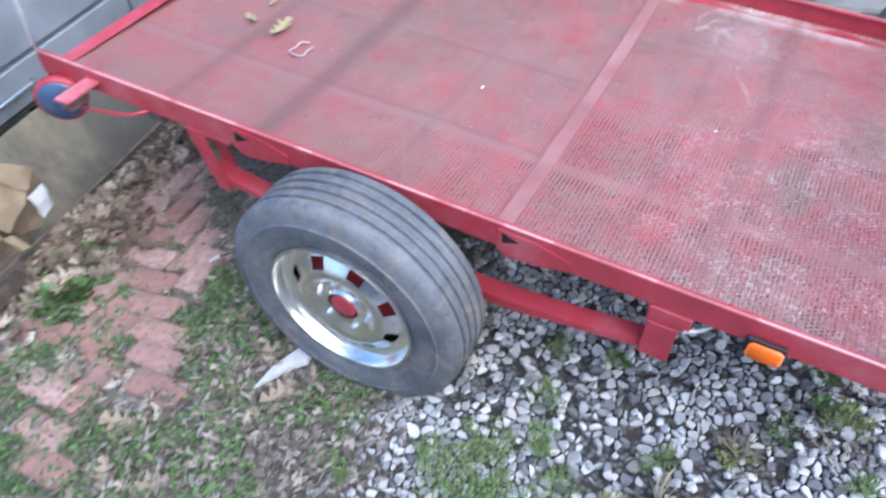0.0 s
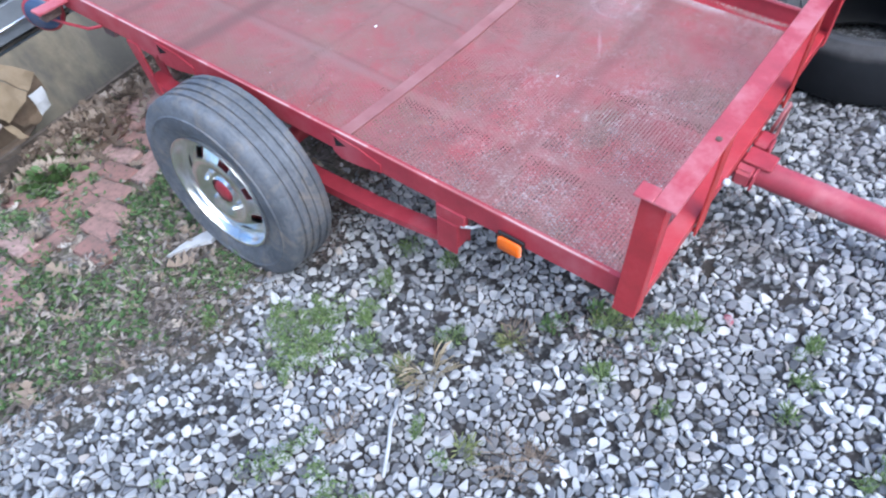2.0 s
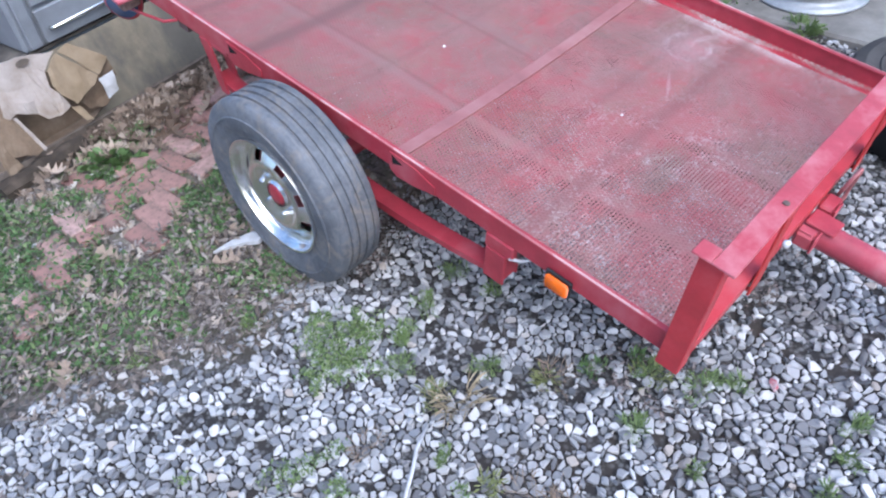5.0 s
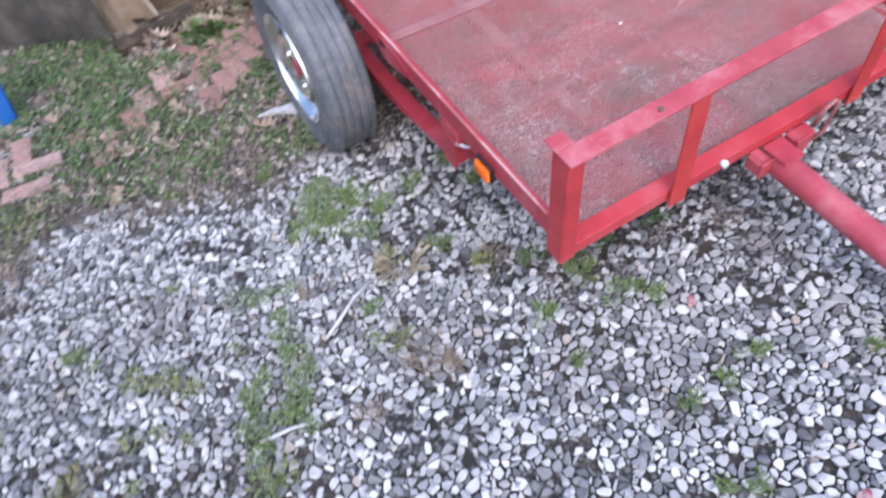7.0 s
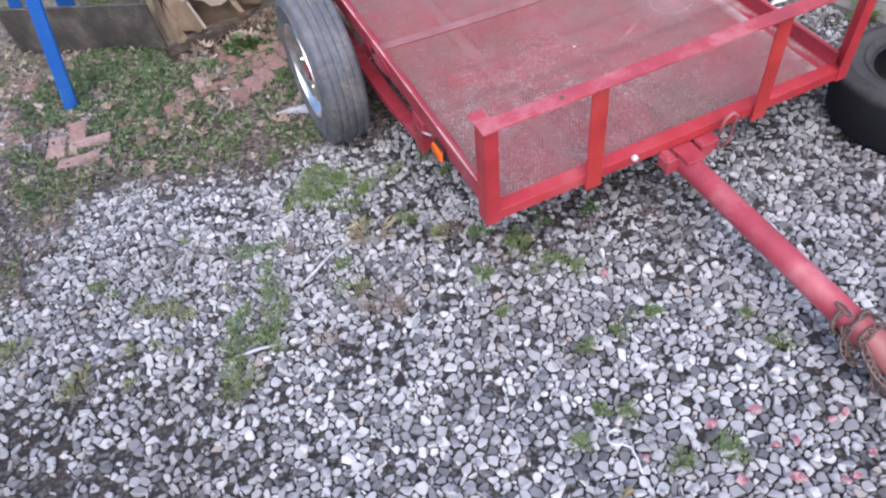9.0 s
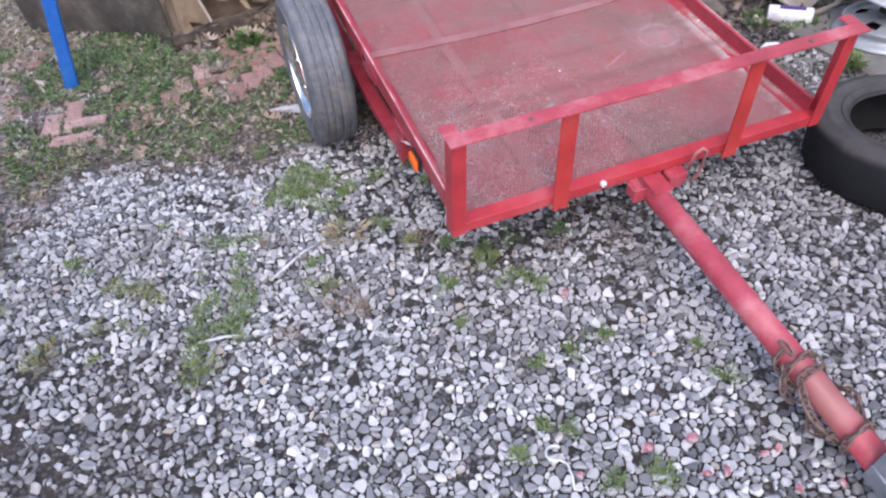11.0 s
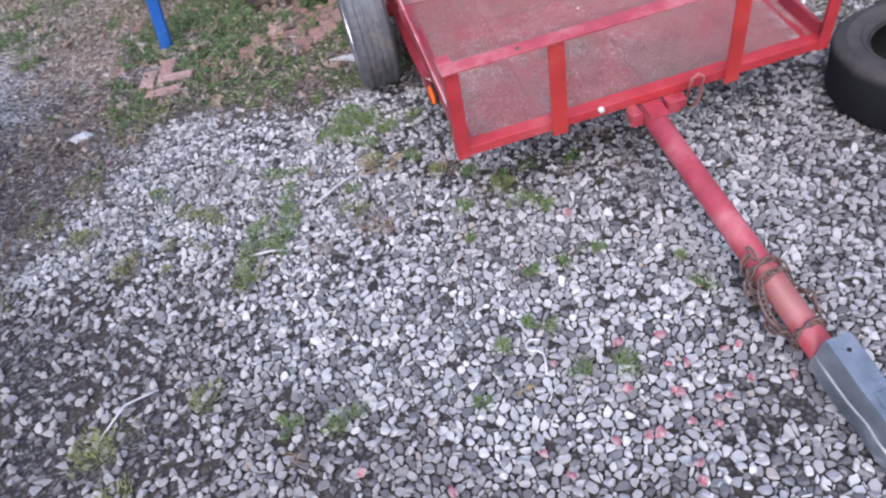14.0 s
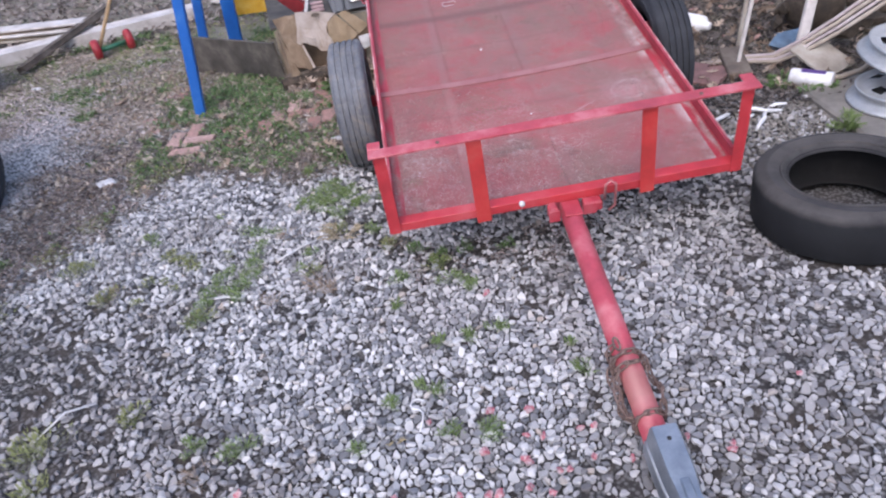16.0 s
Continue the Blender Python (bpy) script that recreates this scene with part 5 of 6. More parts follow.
WEEDS = [(-0.06, 0.73, 0.055), (-0.115, 0.44, 0.05), (0.18, -0.035, 0.06), (0.25, -0.10, 0.035), (0.295, -0.353, 0.05), (0.21, -0.375, 0.045), (0.10, -0.38, 0.035), (0.54, -0.625, 0.045), (0.52, -0.51, 0.022), (0.035, -0.595, 0.06), (-0.09, -0.64, 0.035), (0.18, -0.815, 0.06), (0.08, -0.78, 0.045), (-0.74, -0.66, 0.05), (-0.575, -0.695, 0.07), (0.10, 0.75, 0.05), (0.11, 0.61, 0.04), (-0.42, 1.08, 0.05), (-0.70, 1.22, 0.055), (-0.27, 0.62, 0.06), (-0.19, 0.66, 0.04), (-0.03, 0.03, 0.05), (0.14, 0.10, 0.045), (-0.035, -0.135, 0.028), (-0.39, 0.33, 0.03), (2.10, 0.62, 0.07), (-0.20, -0.79, 0.03), (-1.17, 0.70, 0.04)]
for x, y, r in WEEDS:
    clump("weed", x, y, r * 0.95, int(36 + 1300 * r), LEAF, "small green broadleaf weed rooted in the gravel", "weed", 0.018, 0.0036, 1.05, "weeds in the gravel", 0.85)
DULL = [(-0.04, 0.29, 0.05), (-0.29, 0.48, 0.06), (-0.96, -0.46, 0.05), (-1.25, -0.54, 0.12), (-1.26, 0.28, 0.07), (-1.47, 0.54, 0.08), (-0.39, 0.21, 0.04), (0.13, 0.09, 0.05), (-0.83, 0.02, 0.07), (-1.22, -0.72, 0.08)]
for x, y, r in DULL:
    clump("weed", x, y, r, int(24 + 900 * r), LEAF_DULL, "yellow-green withering weed in the gravel", "weed", 0.022, 0.005, 0.7, "weeds in the gravel", 1.0)


def carpet(circles, dense, mat, label):
    """Low weeds spread over several overlapping rounds, thin towards the rim."""
    vs, fs = [], []
    for cx, cy, r in circles:
        for _ in range(int(dense * r * r)):
            a, q = rng.uniform(0, 6.283), math.sqrt(rng.random())
            x, y = cx + r * q * math.cos(a), cy + r * q * math.sin(a)
            if noise.noise((x * 22, y * 22, 3.0)) + 0.35 < q * 1.25 - 0.42 + rng.normal(0, 0.22):
                continue
            ln = rng.uniform(0.006, 0.0115)
            pts, tri = leaf_shape(ln, ln * rng.uniform(0.4, 0.65), ln * 0.3)
            m = Matrix.Translation((x, y, rng.uniform(0.012, 0.024 + 0.018 * (1 - q)))) @ Euler((rng.normal(0, 0.5), -rng.uniform(0.0, 1.1), rng.uniform(0, 6.283))).to_matrix().to_4x4()
            b = len(vs)
            vs += [m @ Vector(p) for p in pts]
            fs += [tuple(b + i for i in f) for f in tri]
    return tagged(obj("weed_patch", vs, fs, mat), label, "weed patch", "weed patches", "stuff")


carpet([(-0.31, 0.85, 0.12), (-0.40, 0.77, 0.095), (-0.23, 0.79, 0.08), (-0.33, 0.72, 0.07), (-0.16, 0.70, 0.05)], 190000, LEAF, "dense low green chickweed carpet over gravel")
carpet([(-0.62, 0.47, 0.04), (-0.63, 0.40, 0.05), (-0.64, 0.33, 0.055), (-0.65, 0.26, 0.06), (-0.665, 0.19, 0.06), (-0.68, 0.11, 0.05), (-0.73, 0.30, 0.045), (-0.77, 0.25, 0.055), (-0.80, 0.17, 0.06), (-0.82, 0.09, 0.055), (-0.835, 0.01, 0.05), (-0.73, 0.16, 0.05)], 165000, LEAF, "strip of low green chickweed over gravel")
carpet([(-1.04, 0.515, 0.055), (-0.97, 0.46, 0.06), (-0.92, 0.40, 0.055), (-1.02, 0.32, 0.035), (-1.095, 0.33, 0.05), (-0.96, 0.25, 0.04), (-1.12, 0.19, 0.035), (-0.77, 0.44, 0.04)], 120000, LEAF_DULL, "thin yellow-green chickweed over gravel")
carpet([(-0.68, 0.60, 0.05), (-0.63, 0.57, 0.05), (-0.55, 0.56, 0.04), (-0.73, 0.62, 0.035), (-0.86, 0.78, 0.03), (-1.13, 0.64, 0.03), (-0.44, 0.24, 0.035)], 110000, LEAF, "small patches of green chickweed over gravel")
for x, y, r in ((-0.296, 0.031, 0.05), (-0.34, 0.10, 0.06), (-0.554, 0.025, 0.04), (-0.039, 0.278, 0.05), (-0.497, 0.506, 0.04), (-0.34, 0.043, 0.05), (-1.238, 0.257, 0.07), (-0.681, -0.793, 0.05)):
    clump("dead_weed", x, y, r, 40, DRYLEAF, "dead red-brown weed stems in the gravel", "weed", 0.035, 0.0026, 0.45, "dead weeds in the gravel", 1.0)
for x, y, r in ((0.25, 0.17, 0.05), (0.42, 0.13, 0.04), (0.06, 0.21, 0.055), (0.15, 0.15, 0.04)):
    clump("dark_weed", x, y, r, 60, GRASS, "dark green weed under the trailer front", "weed", 0.020, 0.006, 0.9, "weeds under the trailer front")
clump("tan_leaf", -0.094, -0.789, 0.02, 4, MAPLE, "tan scrap of leaf on the gravel", "leaf", 0.030, 0.014, 0.2)
clump("straw_tuft", -0.26, 0.415, 0.05, 60, STRAW, "dry straw tuft in the gravel", "dry grass", 0.075, 0.0022, 0.5)

clump("broadleaf_weed", -0.27, 2.27, 0.14, 95, GRASS, "leafy green weed in front of the box", "weed", 0.038, 0.030, 0.6, "", 0.95)
clump("broadleaf_weed", -0.13, 2.32, 0.10, 45, GRASS, "leafy green weed in front of the box", "weed", 0.030, 0.022, 0.45, "", 1.0)
# clover-like grass and mulch over the dirt


def flakes(name, count, keep, lengths, widths, heights, tilt, mat, label, category, area=(-3.4, 2.1, -0.5, 4.8)):
    """Many small diamond leaves or chips lying about where keep(x, y) allows."""
    vs, fs = [], []
    for _ in range(count):
        x, y = rng.uniform(area[0], area[1]), rng.uniform(area[2], area[3])
        if (y > 2.47 + 0.16 * x and -0.66 < x < 1.6) or not keep(x, y):
            continue
        h, w, a = rng.uniform(*lengths), rng.uniform(*widths), rng.uniform(0, 6.28)
        dx, dy = math.cos(a), math.sin(a)
        z0, up = ground_z(x, y) + rng.uniform(*heights), rng.normal(0, tilt)
        side = rng.normal(0, tilt)
        b = len(vs)
        vs += [(x, y, z0), (x + dx * h * 0.55 - dy * w, y + dy * h * 0.55 + dx * w, z0 + h * up * 0.6 + w * side), (x + dx * h, y + dy * h, z0 + h * up * 0.8), (x + dx * h * 0.5 + dy * w, y + dy * h * 0.5 - dx * w, z0 + h * up * 0.6 - w * side)]
        fs.append((b, b + 1, b + 2, b + 3))
    return tagged(obj(name, vs, fs, mat), label, category, "", "stuff")


def lush(x, y):
    g = noise.noise((x * 2.1, y * 2.1, 11.0)) + 0.75 * noise.noise((x * 5.5, y * 5.5, 6.0)) + 0.45 * noise.noise((x * 12, y * 12, 16.0))
    g += 0.50 * math.exp(-((x + 1.0) ** 2 + (y - 1.95) ** 2) / 0.35) + 0.45 * math.exp(-((x + 0.75) ** 2 + (y - 1.55) ** 2) / 0.08)
    g += 0.45 * math.exp(-((x + 0.12) ** 2 + (y - 1.66) ** 2) / 0.03) + 0.5 * math.exp(-((x + 0.25) ** 2 + (y - 2.32) ** 2) / 0.015) + 0.4 * math.exp(-((x + 1.0) ** 2 + (y - 2.3) ** 2) / 0.06) + 0.6 * math.exp(-((x + 0.95) ** 2 + (y - 2.62) ** 2) / 0.05) + 0.5 * math.exp(-((x + 0.42) ** 2 + (y - 1.36) ** 2) / 0.05)
    return g - (0.40 if x < -1.45 and y < 2.4 else 0) - (0.35 if x > 1.1 else 0) - (0.12 if x < -1.2 and y > 2.7 else 0)


BRICK_GROUND = set()
for bx, by, turn in PATH_BRICKS + PATCH_BRICKS:
    ca, sa = math.cos(radians(turn)), math.sin(radians(turn))
    for iu in range(-18, 19):
        for iv in range(-9, 10):
            u, w = iu * 0.005, iv * 0.005
            BRICK_GROUND.add((math.floor((bx + u * ca - w * sa) * 100), math.floor((by + u * sa + w * ca) * 100)))


def overgrown(x, y):
    """How much of the paving grass and litter have covered here."""
    if x < -0.85:
        return 0.5 if x > -0.98 else 0.06
    return 0.26 if y - x > 2.27 + 0.05 * noise.noise((x * 9, y * 9, 1.0)) or y - x < 1.90 else 0.015 + 0.3 * max(0.0, noise.noise((x * 7, y * 7, 4.0)) - 0.2)


def on_brick(x, y):
    return (math.floor(x * 100), math.floor(y * 100)) in BRICK_GROUND


flakes("grass", 240000, lambda x, y: lush(x, y) > rng.uniform(0.17, 0.36) and soil_at(x, y) > 0.5 and (not on_brick(x, y) or rng.random() < overgrown(x, y)), (0.009, 0.026), (0.0024, 0.0060), (0.006, 0.030), 0.7, GRASS, "low green clover and grass over the dirt", "grass", (-3.0, 1.2, 0.5, 4.4))
flakes("mulch", 105000, lambda x, y: soil_at(x, y) > rng.uniform(0.05, 0.6) and (not on_brick(x, y) or rng.random() < overgrown(x, y)), (0.008, 0.036), (0.002, 0.0065), (0.004, 0.024), 0.25, CHIPS, "dry grey-brown chips and leaf scraps over dirt", "litter", (-3.0, 2.1, -0.4, 3.6))
flakes("edge_litter", 5000, lambda x, y: soil_at(x, y) > rng.uniform(0.2, 0.7), (0.012, 0.045), (0.003, 0.009), (0.006, 0.028), 0.4, CHIPS, "dry leaf scraps along the gravel edge", "litter", (-1.1, 0.1, 1.0, 1.7))
flakes("wheel_litter", 2600, lambda x, y: math.hypot((x - 0.03) / 0.20, (y - 1.06) / 0.15) < 0.75 + 0.5 * noise.noise((x * 9, y * 9, 2.0)) + rng.normal(0, 0.15), (0.008, 0.030), (0.002, 0.006), (0.010, 0.024), 0.3, DARKLITTER, "dark dirt and leaf scraps beside the wheel", "litter", (-0.25, 0.32, 0.85, 1.3))
flakes("front_litter", 2600, lambda x, y: noise.noise((x * 8, y * 8, 5.0)) > rng.uniform(-0.2, 0.5), (0.008, 0.026), (0.0018, 0.005), (0.010, 0.022), 0.3, DARKLITTER, "brown dirt and leaf scraps under the trailer front", "litter", (0.02, 0.78, -0.03, 0.24))
flakes("straw_litter", 3500, lambda x, y: soil_at(x, y) > rng.uniform(0.2, 0.8) and (not on_brick(x, y) or rng.random() < 0.2), (0.02, 0.06), (0.0010, 0.0022), (0.006, 0.02), 0.15, STRAW, "dry straw scattered over the dirt", "litter")

flakes("pale_chips", 42000, lambda x, y: math.hypot((x + 2.62) / 0.62, (y - 2.85) / 0.42) < 1.0 + 0.5 * noise.noise((x * 3, y * 3, 2.0)) + rng.normal(0, 0.25) or (x < -1.4 and y > 1.3 and noise.noise((x * 2.5, y * 2.5, 8.0)) > rng.uniform(-0.1, 1.2)), (0.008, 0.030), (0.003, 0.009), (0.006, 0.020), 0.3, PALECHIP, "pale stone chips strewn over the dirt", "litter", (-3.3, -1.4, 1.3, 3.6))
flakes("yard_litter", 26000, lambda x, y: soil_at(x, y) > 0.4 and noise.noise((x * 1.9, y * 1.9, 21.0)) > rng.uniform(-0.6, 0.5), (0.012, 0.045), (0.004, 0.013), (0.005, 0.02), 0.25, PALELEAF, "grey-brown leaf scraps over the yard", "litter", (-3.3, -1.45, 1.6, 4.0))
flakes("far_litter", 14000, lambda x, y: y > 4.0 + 0.4 * noise.noise((x * 2, y * 2, 5.0)), (0.03, 0.09), (0.008, 0.02), (0.004, 0.04), 0.4, CHIPS, "brown fallen leaves over the dirt behind planks", "litter", (-4.6, 1.0, 3.6, 7.2))

flakes("strip_litter", 20000, lambda x, y: soil_at(x, y) > rng.uniform(0.2, 0.8), (0.010, 0.045), (0.003, 0.010), (0.006, 0.026), 0.35, DARKLITTER, "dark leaf scraps over the dirt strip", "litter", (-2.7, -1.05, -0.9, 1.9))
carpet([(-1.30, 1.27, 0.13), (-1.50, 0.95, 0.12), (-1.65, 0.70, 0.12), (-1.20, 1.42, 0.13), (-1.75, 0.30, 0.10), (-1.45, 1.55, 0.12), (-1.50, 0.54, 0.08)], 42000, LEAF_DULL, "thin dull green weeds over the dirt strip")

flakes("dry_grass", 15000, lambda x, y: noise.noise((x * 2.2, y * 2.2, 14.0)) > rng.uniform(-0.5, 0.3), (0.012, 0.035), (0.0015, 0.004), (0.006, 0.03), 0.6, LEAF_DULL, "thin yellowing grass near the planks", "grass", (-3.4, -0.7, 2.6, 4.2))

# loose stones in the dirt
spots = []
for k in range(27000):
    x, y = rng.uniform(-3.0, 2.1 if k < 7000 else -1.0), rng.uniform(-0.4, 3.6 if k < 7000 else 2.2)
    if soil_at(x, y) < 0.5 or (y > 2.45 and -0.66 < x < 1.6) or on_brick(x, y):
        continue
    s = rng.uniform(0.008, 0.026) * (1.25 if x < -1.3 and y < 1.6 else 1)
    spots.append((x, y, ground_z(x, y) + s * 0.12, s, rng.normal(0, 0.3), rng.normal(0, 0.3), rng.uniform(0, 6.3), rng.integers(16)))
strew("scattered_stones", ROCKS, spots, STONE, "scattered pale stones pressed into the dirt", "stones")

# curled oak leaves


def oak_leaf(size):
    """A lobed leaf, cupped along its rib and curled up at both ends."""
    n, curl = 17, rng.uniform(0.10, 0.34)
    rib, wide = [], []
    for k in range(n):
        t = k / (n - 1)
        lobe = (0.34, 0.8, 1.3, 0.8)[k % 4]
        wide.append(size * 0.27 * math.sin(math.pi * (0.10 + 0.86 * t)) ** 0.8 * lobe * rng.uniform(0.8, 1.15))
        rib.append(((t - 0.5) * size, size * curl * (2 * t - 1) ** 2 + size * rng.uniform(-0.02, 0.02)))
    cup = rng.uniform(0.3, 0.9)
    pts = [(x + 0.25 * w, w, z + w * cup) for (x, z), w in zip(rib, wide)] + [(x, 0, z) for x, z in rib] + [(x + 0.25 * w, -w, z + w * cup * 0.8) for (x, z), w in zip(rib, wide)]
    fs = []
    for k in range(n - 1):
        fs += [(k, k + 1, n + k + 1, n + k), (n + k, n + k + 1, 2 * n + k + 1, 2 * n + k)]
    return pts, fs


LEAVES = []
for _ in range(8):
    p, q = oak_leaf(1.0)
    LEAVES.append((np.array(p), np.array(q)))
spots = []
for _ in range(520):
    u = rng.random()
    x = -0.62 + 1.5 * u
    y = 2.42 + 0.20 * u - abs(rng.normal(0, 0.13))
    if x < -0.25 and rng.random() < 0.5:
        continue
    spots.append((x, y, rng.uniform(0.008, 0.034), rng.uniform(0.055, 0.115), rng.normal(0, 0.7), rng.normal(0, 0.6), rng.uniform(0, 6.3), rng.integers(8)))
strew("leaf_litter", LEAVES, spots, DRYLEAF, "heap of dry brown oak leaves along the platform", "leaves")
spots = []
for _ in range(2300):
    x, y = rng.uniform(-2.2, 0.3), rng.uniform(1.15, 3.2)
    if soil_at(x, y) > 0.6 and not (y > 2.4 + 0.16 * x and x > -0.7) and not (on_brick(x, y) and rng.random() < 0.8):
        spots.append((x, y, rng.uniform(0.008, 0.022), rng.uniform(0.02, 0.055), rng.normal(0, 0.6), rng.normal(0, 0.6), rng.uniform(0, 6.3), rng.integers(8)))
strew("leaf_scraps", LEAVES, spots, PALELEAF, "pale scraps of dry leaves among the grass", "leaves")
LEAF_SPOTS = [(-0.559, 1.697), (-0.289, 1.501), (-0.777, 1.566), (-0.658, 1.487), (-0.322, 1.359), (-0.20, 1.45), (-0.85, 1.58), (-0.95, 1.48), (-0.68, 1.62), (-0.30, 1.70), (-1.05, 1.5), (-1.15, 1.48), (-0.9, 1.33), (-0.12, 1.62), (-0.5, 1.95), (-0.9, 2.2), (-1.0, 2.0), (-1.6, 1.55), (-1.8, 2.6), (-1.3, 1.2), (-2.0, 2.9), (-0.75, 2.25)]
for i, (x, y) in enumerate(LEAF_SPOTS):
    p, q = LEAVES[i % 8]
    ob = obj("dry_leaf", p * rng.uniform(0.07, 0.105), [tuple(map(int, k)) for k in q], DRYLEAF)
    ob.matrix_world = pose(x, y, 0.018, rng.uniform(-20, 20), rng.uniform(-20, 20), rng.uniform(0, 360))
    tagged(ob, "curled pale brown oak leaf on the grass", "leaf", "fallen leaves")


def on_deck(x, y, z):
    return pose(0, 0, 0.26, TILT) @ Vector((x, y, z - 0.022 * math.sin(math.pi * x / W)))


for x, y, s, t in ((0.495, 1.805, 0.105, 4), (0.50, 1.92, 0.075, 60), (0.61, 1.92, 0.05, 10)):
    p, q = LEAVES[(int(x * 10)) % 8]
    ob = obj("yellow_leaf", p * s * (1, 0.8, 0.5), [tuple(map(int, k)) for k in q], MAPLE)
    ob.matrix_world = Matrix.Translation(on_deck(x, y, DZ + 0.008)) @ pose(0, 0, 0, TILT, 0, t)
    tagged(ob, "yellowed fallen leaf lying on the deck", "leaf", "leaves on the deck")
for x, y, s in ((0.519, 1.155, 0.006), (0.633, 0.548, 0.005), (1.245, 0.60, 0.005)):
    pts, tri = ROCKS[3]
    ob = obj("white_crumb", pts * s * 2, [tuple(map(int, k)) for k in tri], WHITE)
    ob.location = on_deck(x, y, DZ + 0.004)
    tagged(ob, "tiny white paint crumb on the deck", "crumb", "crumbs on the deck")
ringp = [on_deck(0.435 + 0.036 * math.cos(a), 1.690 + 0.028 * math.sin(a * 1.0) + 0.008 * math.sin(3 * a), DZ + 0.006) for a in [k * 0.42 for k in range(14)]]
v, f = tube(ringp, 0.0036, 6)
tagged(obj("string_loop", v, f, PINKSTRING, None, "", True), "pale curl of string on the deck", "string")
# white shard by the wheel, sticks, scraps
bm = bmesh.new()
ring = [(-0.33, 1.435), (-0.26, 1.425), (-0.17, 1.385), (-0.165, 1.35), (-0.21, 1.345), (-0.25, 1.385)]
lo = [bm.verts.new((x, y, 0.016 + 0.05 * (x + 0.33))) for x, y in ring]
hi = [bm.verts.new((x, y, 0.026 + 0.09 * (x + 0.33))) for x, y in ring]
bm.faces.new(lo)
bm.faces.new(hi[::-1])
for i in range(6):
    bm.faces.new((lo[i], lo[(i + 1) % 6], hi[(i + 1) % 6], hi[i]))
tagged(part("plastic_shard", bm, BONE), "pointed white plastic shard beside the wheel", "shard")
for pts, r, mat, name, lab in (([(-0.81, 0.13, 0.02), (-0.73, 0.12, 0.022), (-0.66, 0.10, 0.018)], 0.005, BONE, "twig", "pale dry twig across green weeds"), ([(-0.54, 0.325, 0.016), (-0.47, 0.365, 0.022), (-0.42, 0.40, 0.024), (-0.35, 0.43, 0.02)], 0.005, BONE, "twig", "pale dry twig on gravel"), ([(-1.30, -0.50, 0.015), (-1.22, -0.40, 0.03), (-1.12, -0.37, 0.02)], 0.004, BONE, "twig", "pale dry twig on gravel"), ([(-0.01 + 0.022 * math.cos(k * 0.55 + 0.4), -0.66 + 0.022 * math.sin(k * 0.55 + 0.4), 0.022) for k in range(9)] + [(0.005, -0.70, 0.022), (0.0, -0.735, 0.020), (-0.012, -0.77, 0.018)], 0.003, WHITE, "cord_scrap", "white cord scrap on gravel")):
    v, f = tube(pts, r, 7)
    tagged(obj(name, v, f, mat, None, "", True), lab, name.replace("_", " "))
for x, y, s, mat, name, lab in ((0.027, 1.885, 0.075, BONE, "plastic_bag", "crumpled pale plastic scrap on bricks"), (-1.565, 1.39, 0.13, BONE, "plastic_scrap", "crumpled clear plastic scrap on dirt"), (-2.60, 3.26, 0.10, BONE, "plastic_bag", "crumpled white scrap on gravel")):
    pts, tri = rock_shapes(1)[0]
    ob = obj(name, pts * (s, s * 0.9, s * 0.5), [tuple(map(int, k)) for k in tri], mat)
    ob.location = (x, y, s * 0.12 + 0.004)
    tagged(ob, lab, "scrap")

# ---- far left: planks, push toy ----
for a, b, w, t, mat, lab in (((-3.55, 4.08, 0.055), (-1.55, 4.55, 0.055), 0.20, 0.09, PALEWOOD, "long pale weathered plank lying on the dirt"), ((-2.86, 3.70, 0.06), (-2.36, 4.80, 0.19), 0.085, 0.04, DARKBOARD, "dark plank leaning across other planks"), ((-1.5, 4.9, 0.03), (0.2, 4.5, 0.03), 0.14, 0.03, PALEWOOD, "pale plank lying behind the play frame")):
    tagged(part("plank", plank_between(a, b, w, t, (0, 1, 0)), mat), lab, "plank", "planks")
for k, (mat, off) in enumerate(((WOOD, 0.0), (CARDTAN, 0.03), (PALEWOOD, -0.02), (CARD, 0.04), (PALEWOOD, 0.0))):
    tagged(part("plank", plank_between((-3.9 + off, 4.88, 0.055 + 0.024 * k), (-2.50 + off, 4.50 + off, 0.055 + 0.024 * k), 0.15, 0.022, (0, 1, 0)), mat), "reddish weathered board in a low stack of planks", "plank", "planks")
toy = thing("push_toy", "red push toy with a wooden stick on the dirt", "toy")
for x, y in ((-2.265, 3.78), (-2.04, 3.93)):
    v, f = revolve([(0.0, -0.03), (0.066, -0.03), (0.082, -0.018), (0.082, 0.018), (0.066, 0.03), (0.0, 0.03)], 20, "x")
    wv = pose(x, y, 0.082, 0, 0, 25)
    obj("wheel", [wv @ Vector(p) for p in v], f, TOYRED, toy, "red plastic wheel", True)
v, f = tube([(-2.245, 3.79, 0.07), (-2.06, 3.915, 0.07)], 0.02, 10)
obj("axle", v, f, GREEN, toy, "green plastic axle", True)
v, f = tube([(-2.25, 3.80, 0.08), (-2.02, 3.98, 0.50), (-1.78, 4.10, 0.88)], 0.015, 10)
obj("stick", v, f, STICK, toy, "wooden stick", True)
tagged(part("red_slide", plank_between((-0.63, 2.86, 0.52), (-0.47, 2.85, 0.352), 0.075, 0.05, (0, 0, 1)), MAROON), "dark red plastic bar leaning on the platform", "bar")
